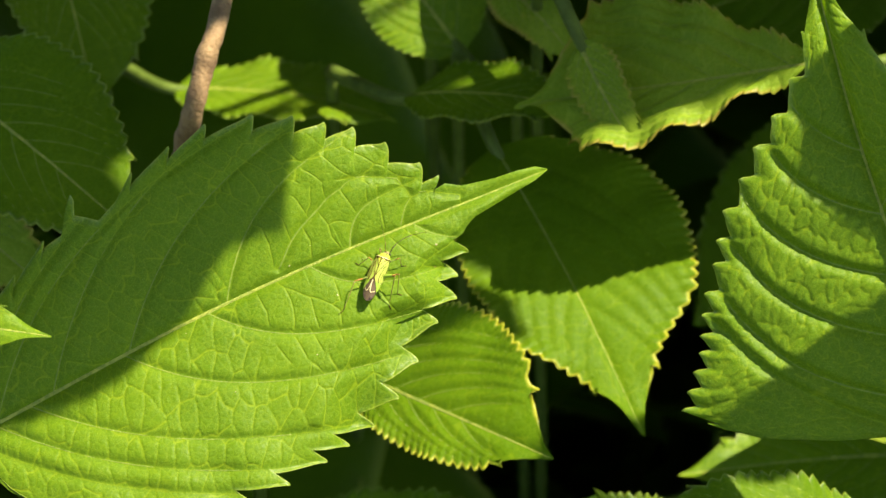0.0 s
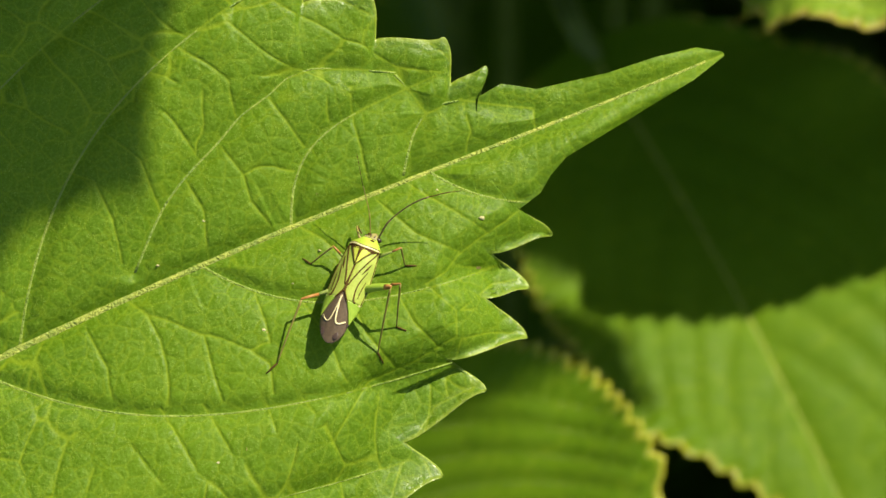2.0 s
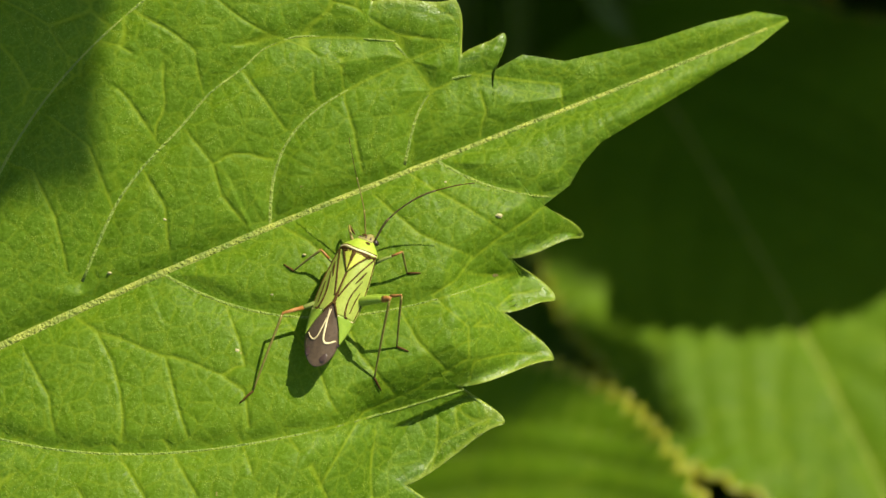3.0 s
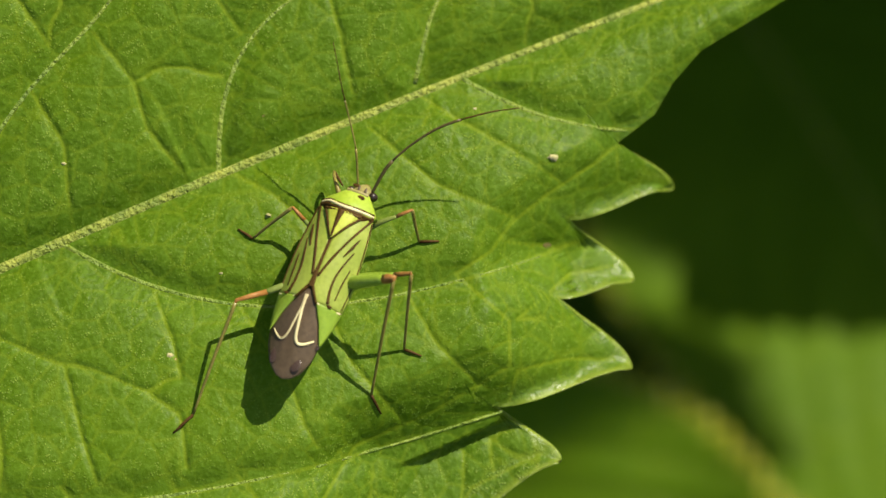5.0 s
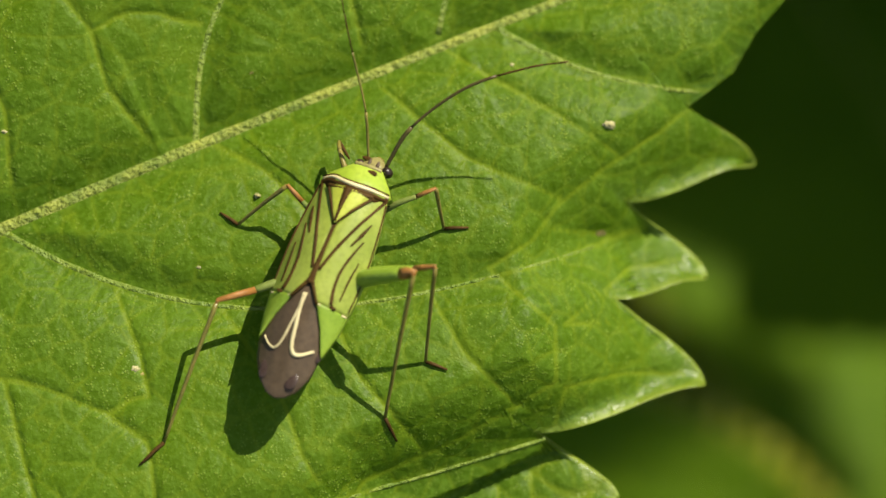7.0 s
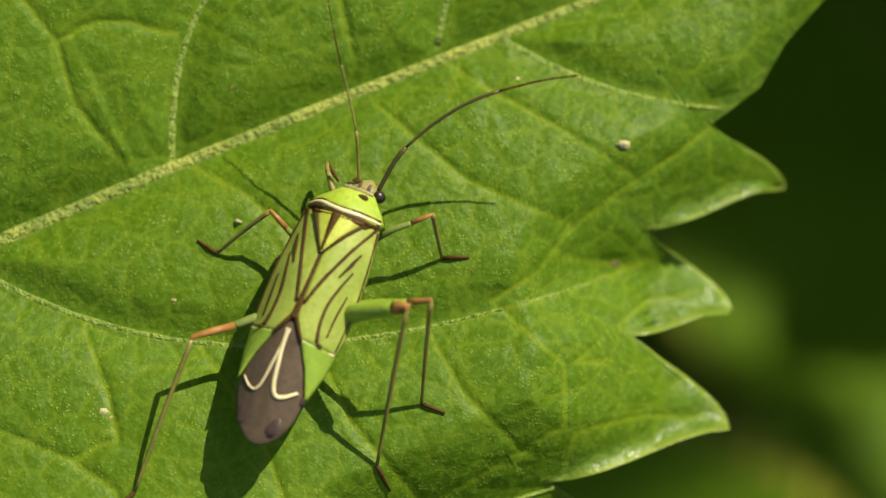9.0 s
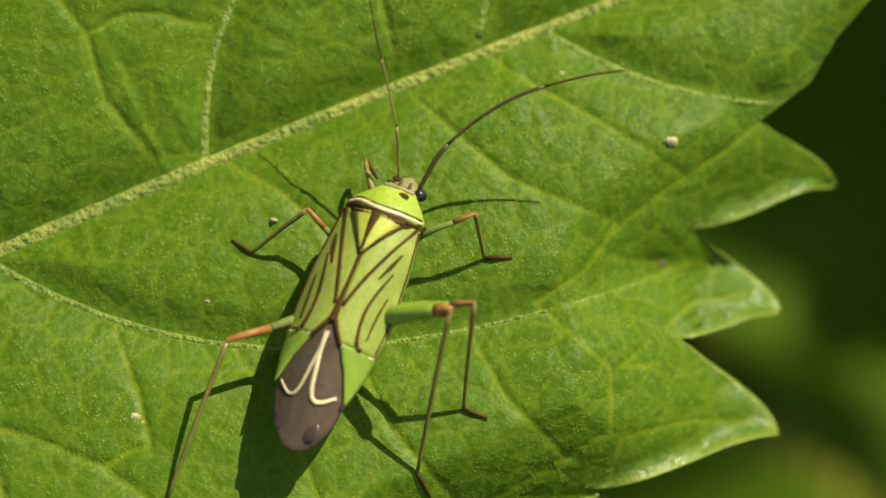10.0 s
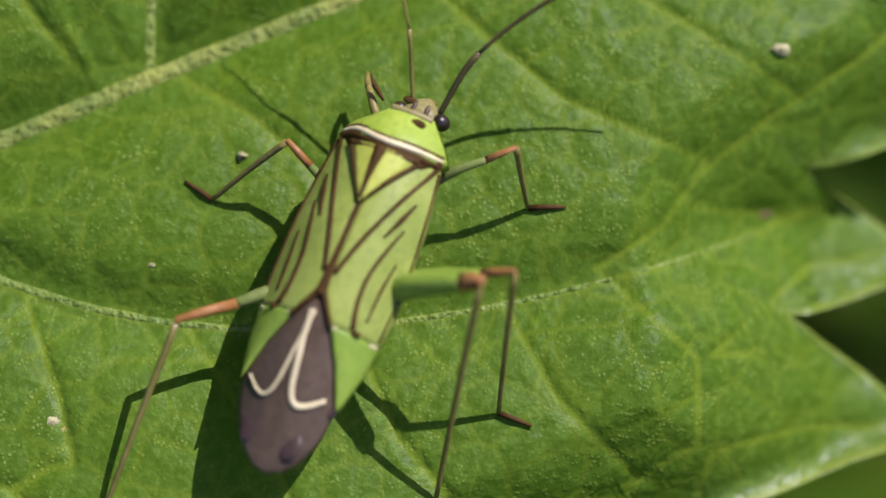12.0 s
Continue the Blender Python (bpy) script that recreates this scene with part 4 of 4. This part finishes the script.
    for d in (1, -1):
        wing = part("forewing", plate("forewing", [(2.5, 0.66 * d), (1.9, 0.38 * d), (1.25, 0.035 * d), (0.3, 0.03 * d), (-0.62, 0.03 * d), (-1.22, 0.40 * d)],
                                      [(2.5, 1.10 * d), (1.9, 1.20 * d), (1.25, 1.28 * d), (0.3, 1.34 * d), (-0.5, 1.36 * d), (-1.22, 1.30 * d)], wing_top, 0.12, 14, 0.04), BUG_GREEN, bug,
                    "yellow-green leathery forewing with brown stripes")
        for line, widths in (([(2.60, 1.06), (1.6, 0.70), (0.6, 0.36), (-0.24, 0.11)], (0.07, 0.055, 0.05, 0.05)),
                             ([(1.3, 0.03), (0.5, 0.02), (-0.3, 0.025), (-0.72, 0.04)], (0.03, 0.035, 0.06, 0.085)),
                             ([(1.68, 0.97), (1.28, 0.84), (0.80, 0.69)], (0.03, 0.075, 0.03)),
                             ([(1.10, 0.96), (0.5, 0.80), (-0.04, 0.70), (-0.6, 0.70), (-1.10, 0.78)], (0.03, 0.05, 0.055, 0.06, 0.085)),
                             ([(0.44, 1.06), (-0.2, 0.99), (-0.86, 0.97)], (0.025, 0.045, 0.03)),
                             ([(2.45, 1.10), (1.3, 1.24), (0.2, 1.31), (-1.1, 1.27)], (0.035, 0.03, 0.025, 0.03)),
                             ([(-0.64, 0.06), (-0.95, 0.25), (-1.26, 0.44)], (0.06, 0.05, 0.04))):
            ribbon("stripe", [(x, y * d) for x, y in line], wing_top, 0.022, widths, BUG_DARK, wing, "dark brown stripe")
        part("cuneus", plate("cuneus", [(-1.20, 0.40 * d), (-1.9, 0.76 * d), (-2.66, 1.02 * d)], [(-1.20, 1.31 * d), (-1.9, 1.22 * d), (-2.66, 1.05 * d)], lambda x, y: wing_top(x, y) - 0.01, 0.1), BUG_LIME, bug, "bright green wing corner")
        part("corner_spot", lump("corner_spot", (-1.16, 0.84 * d, wing_top(-1.16, 0.84) + 0.02), (0.07, 0.16, 0.04)), BUG_DARK, wing, "dark spot at the wing corner")
        ribbon("pale_seam", [(-1.22, 0.42 * d), (-1.24, 0.85 * d), (-1.21, 1.28 * d)], wing_top, 0.02, (0.02, 0.02, 0.03), BUG_CREAM, wing, "pale seam")

    # legs: root and knee in the body's space, ankle and toe along and across on the leaf; thigh's colour, thickness, where the orange begins
    legs = (("front", (2.9, 0.45, 0.8), (3.79, 1.13, 1.1), None, None, BUG_SHANK, 0.10, 0.95),
            ("front", (2.45, -0.8, 0.75), (3.60, -2.19, 1.1), (2.52, -2.95), (2.85, -3.64), BUG_PALE, 0.10, 0.62),
            ("middle", (1.5, 0.85, 0.8), (2.10, 2.09, 1.5), (0.19, 2.95), (0.32, 3.61), BUG_PALE, 0.11, 0.55),
            ("middle", (0.3, -0.9, 1.0), (0.99, -3.47, 2.2), (-1.46, -4.0), (-1.43, -4.71), BUG_LIME, 0.13, 0.72),
            ("hind", (-0.5, 0.85, 1.0), (-2.10, 2.56, 1.9), (-6.8, 2.4), (-7.71, 2.82), BUG_PALE, 0.15, 0.5),
            ("hind", (0.0, -0.9, 1.1), (0.52, -3.04, 2.6), (-3.52, -3.52), (-4.06, -4.14), BUG_LIME, 0.26, 0.80))
    for name, root, knee, ankle, toe, skin, big, start in legs:
        a, b = Vector(to_bug(*root)), Vector(to_bug(*knee))
        if ankle is None:
            c, e = Vector(to_bug(4.12, 1.36, 0.8)), Vector(to_bug(3.72, 0.86, 0.7))
        else:
            c, e = foot(*ankle), foot(*toe)
        big *= 0.001
        mid = a.lerp(b, 0.5 * start) + Vector((0, 0, 0.00012))
        leg = part(name + "_leg", tube("femur", smooth_path([a, mid, a.lerp(b, start + 0.02)], 6), [big * (1.05 - 0.35 * (i / 12) ** 2) for i in range(13)], 10), skin, bug, "green leg with an orange knee")
        part("knee", tube("knee", [a.lerp(b, start), a.lerp(b, start + (1 - start) * 0.5), b, b.lerp(c, 0.05)], [big * 0.74, big * 0.72, big * 0.5, 0.00006], 10), BUG_ORANGE if start < 0.9 else BUG_SHANK, leg, "orange knee" if start < 0.9 else "brown knee")
        bend = b.lerp(c, 0.5) + Vector((0, 0, 0.00006))
        part("shank", tube("shank", smooth_path([b.lerp(c, 0.02), bend, c], 6), [0.000075 - 0.000025 * i / 12 for i in range(13)], 8), BUG_SHANK, leg, "thin brown-green shank")
        part("tarsus", tube("tarsus", [c, c.lerp(e, 0.35) + Vector((0, 0, 0.00004)), c.lerp(e, 0.7), e], [0.00006, 0.00006, 0.00005, 0.00003], 8), BUG_DARK, leg, "dark foot")

    for pts, thick, skin in (([(3.62, -0.5, 1.25), (4.96, -0.98, 1.9), (6.56, -2.21, 2.3), (7.71, -3.77, 2.4), (8.32, -4.92, 2.4)], 0.000058, BUG_FEELER),
                       ([(3.66, 0.05, 1.3), (4.82, 0.39, 2.4), (5.77, 0.92, 3.2), (6.58, 1.39, 3.9), (7.9, 2.13, 4.6)], 0.00004, BUG_SHANK)):
        way = smooth_path([to_bug(*p) for p in pts], 8)
        cut = (0, 8, 20, 27, len(way))
        feeler = None
        for i, (p, q) in enumerate(zip(cut[:-1], cut[1:])):
            seg = way[p:q + 1]
            r = [thick * (1.0, 0.75, 0.55, 0.4)[i] * (1 + (0.25 * k / len(seg) if i < 2 else 0)) for k in range(len(seg))]
            ob = part("antenna" if i == 0 else "antenna_segment", tube("antenna", seg, r, 8), skin if i < 2 else BUG_DARK, bug if i == 0 else feeler, "long thin brown antenna" if i == 0 else "")
            if i == 0:
                feeler = ob
    return bug


bug = build_bug()
SPECK = plain_material("leaf_speck", (0.20, 0.19, 0.07), (0.36, 0.32, 0.15), 2500.0, 0.7)
SCAR = plain_material("leaf_scar", (0.16, 0.15, 0.03), (0.30, 0.20, 0.06), 2500.0, 0.8)


def blemish(name, u, v, size, height, material, label, seed):
    """A small uneven crust on the large leaf."""
    rnd = random.Random(seed)
    verts, faces = [], []
    seg, rings = 12, 4
    for i in range(rings + 1):
        for k in range(seg):
            a = 2 * math.pi * k / seg
            r = 0.75 * size * (1 - i / rings) * (0.75 + 0.5 * rnd.random())
            h = height * math.sin(math.pi / 2 * i / rings) * (0.7 + 0.5 * rnd.random()) - 0.03
            x, y = u + r * math.cos(a), v + 0.7 * r * math.sin(a)
            verts.append(tuple(LARGE_INV @ put(x, y, on_leaf(x, y) + h)))
    for i in range(rings):
        for k in range(seg):
            j = (k + 1) % seg
            faces.append((i * seg + k, i * seg + j, (i + 1) * seg + j, (i + 1) * seg + k))
    part(name, grid_mesh(name, verts, faces), material, large_leaf, label)


LARGE_INV = MAIN_MATRIX.inverted()
for i, (u, v, size, h) in enumerate(((-0.9, 0.8, 0.26, 0.10), (-11.8, -1.4, 0.17, 0.22), (-22.7, -2.4, 0.18, 0.2), (-15.5, -6.7, 0.24, 0.08), (-13.6, -3.6, 0.16, 0.06), (-3.9, 2.7, 0.14, 0.06),
                                     (-19.6, 0.6, 0.16, 0.1), (-30.5, -21.0, 0.22, 0.06), (-38.0, -12.4, 0.15, 0.1), (-18.5, -15.5, 0.2, 0.08))):
    blemish("speck", u, v, size, h, SPECK, "pale dry speck", 50 + i)
for i, (u, v, size) in enumerate(((-12.0, 2.4, 0.45), (-1.1, -2.6, 0.24), (-27.0, -27.5, 0.8), (-16.6, -14.6, 0.7), (-15.3, -6.9, 0.4))):
    blemish("scar", u, v, size, 0.03, SCAR, "brownish scar", 80 + i)
cam.data.dof.use_dof = True
cam.data.dof.focus_object = bug
cam.data.dof.aperture_fstop = 37.0

# ---------------------------------------------------------------- the passing fly
FLY_BODY = glossy("fly_black", (0.016, 0.011, 0.008), (0.032, 0.022, 0.016), 0.6)
FLY_LEG = glossy("fly_leg", (0.35, 0.12, 0.03), (0.5, 0.2, 0.06), 0.4)


def wing_glass():
    s = Shader("fly_wing")
    s.surface(s.mix(s.ramp(s.noise(900.0), 0.4, 0.6), (0.16, 0.15, 0.14), (0.22, 0.21, 0.20)), 0.5)
    s.bsdf.inputs["Alpha"].default_value = 0.06
    return s.mat


def build_fly():
    fly = new("fly")
    tagged(fly, "small dark fly with orange legs passing in flight", "insect")
    part("abdomen", lump("abdomen", (-1.2, 0, 0), (1.2, 0.5, 0.5), squeeze=lambda x: 1 - 0.2 * x), FLY_BODY, fly)
    part("thorax", lump("thorax", (0.3, 0, 0.1), (0.85, 0.6, 0.6)), FLY_BODY, fly)
    part("neck", tube("neck", [to_bug(0.9, 0, 0.1), to_bug(1.7, 0, 0.05)], [0.00022, 0.00018], 8), FLY_BODY, fly)
    head = part("head", lump("head", (2.0, 0, 0.0), (0.5, 0.42, 0.4)), FLY_BODY, fly)
    for y in (0.4, -0.4):
        part("eye", lump("eye", (2.1, y * 0.7, 0.1), (0.26, 0.2, 0.26)), BUG_EYE, head)
    glass = wing_glass()
    for d in (1, -1):
        part("wing", plate("wing", [(0.5, 0.4 * d), (0.2, 2.0 * d), (-0.6, 3.6 * d)], [(0.0, 0.4 * d), (-1.4, 2.0 * d), (-1.3, 3.5 * d)], lambda x, y: 0.7 + 0.2 * abs(y), 0.02), glass, fly, "clear wing")
        for x in (1.0, 0.5, 0.0):
            part("leg", tube("leg", [to_bug(x, 0.4 * d, -0.4), to_bug(x + (x - 0.4) * 0.9, 1.3 * d, -0.9), to_bug(x + (x - 0.4) * 1.6, 1.7 * d, -2.2)], [0.00009, 0.00007, 0.00005], 6), FLY_LEG, fly, "orange leg")
    return fly


fly = build_fly()


def fly_pose(u, v, w, heading):
    return Matrix.Translation(put(u, v, w)) @ BASIS.to_4x4() @ Matrix.Rotation(radians(heading), 4, "Z") @ Matrix.Rotation(radians(-50), 4, "X")


def motions():
    walk(fly, [(0.0, fly_pose(230, 150, 130, 200)), (9.6, fly_pose(200, 130, 120, 200)), (10.1, fly_pose(30, 20, 75, 190)), (10.3, fly_pose(0.75, 0.8, 62, 200)),
               (10.4, fly_pose(-3.2, 5.5, 45, 260)), (10.5, fly_pose(-11.6, -0.2, 22, 338)), (10.6, fly_pose(-17.5, 6.0, 42, 390)), (11.2, fly_pose(-200, 120, 140, 420)), (12.0, fly_pose(-240, 170, 160, 420))])


motions()
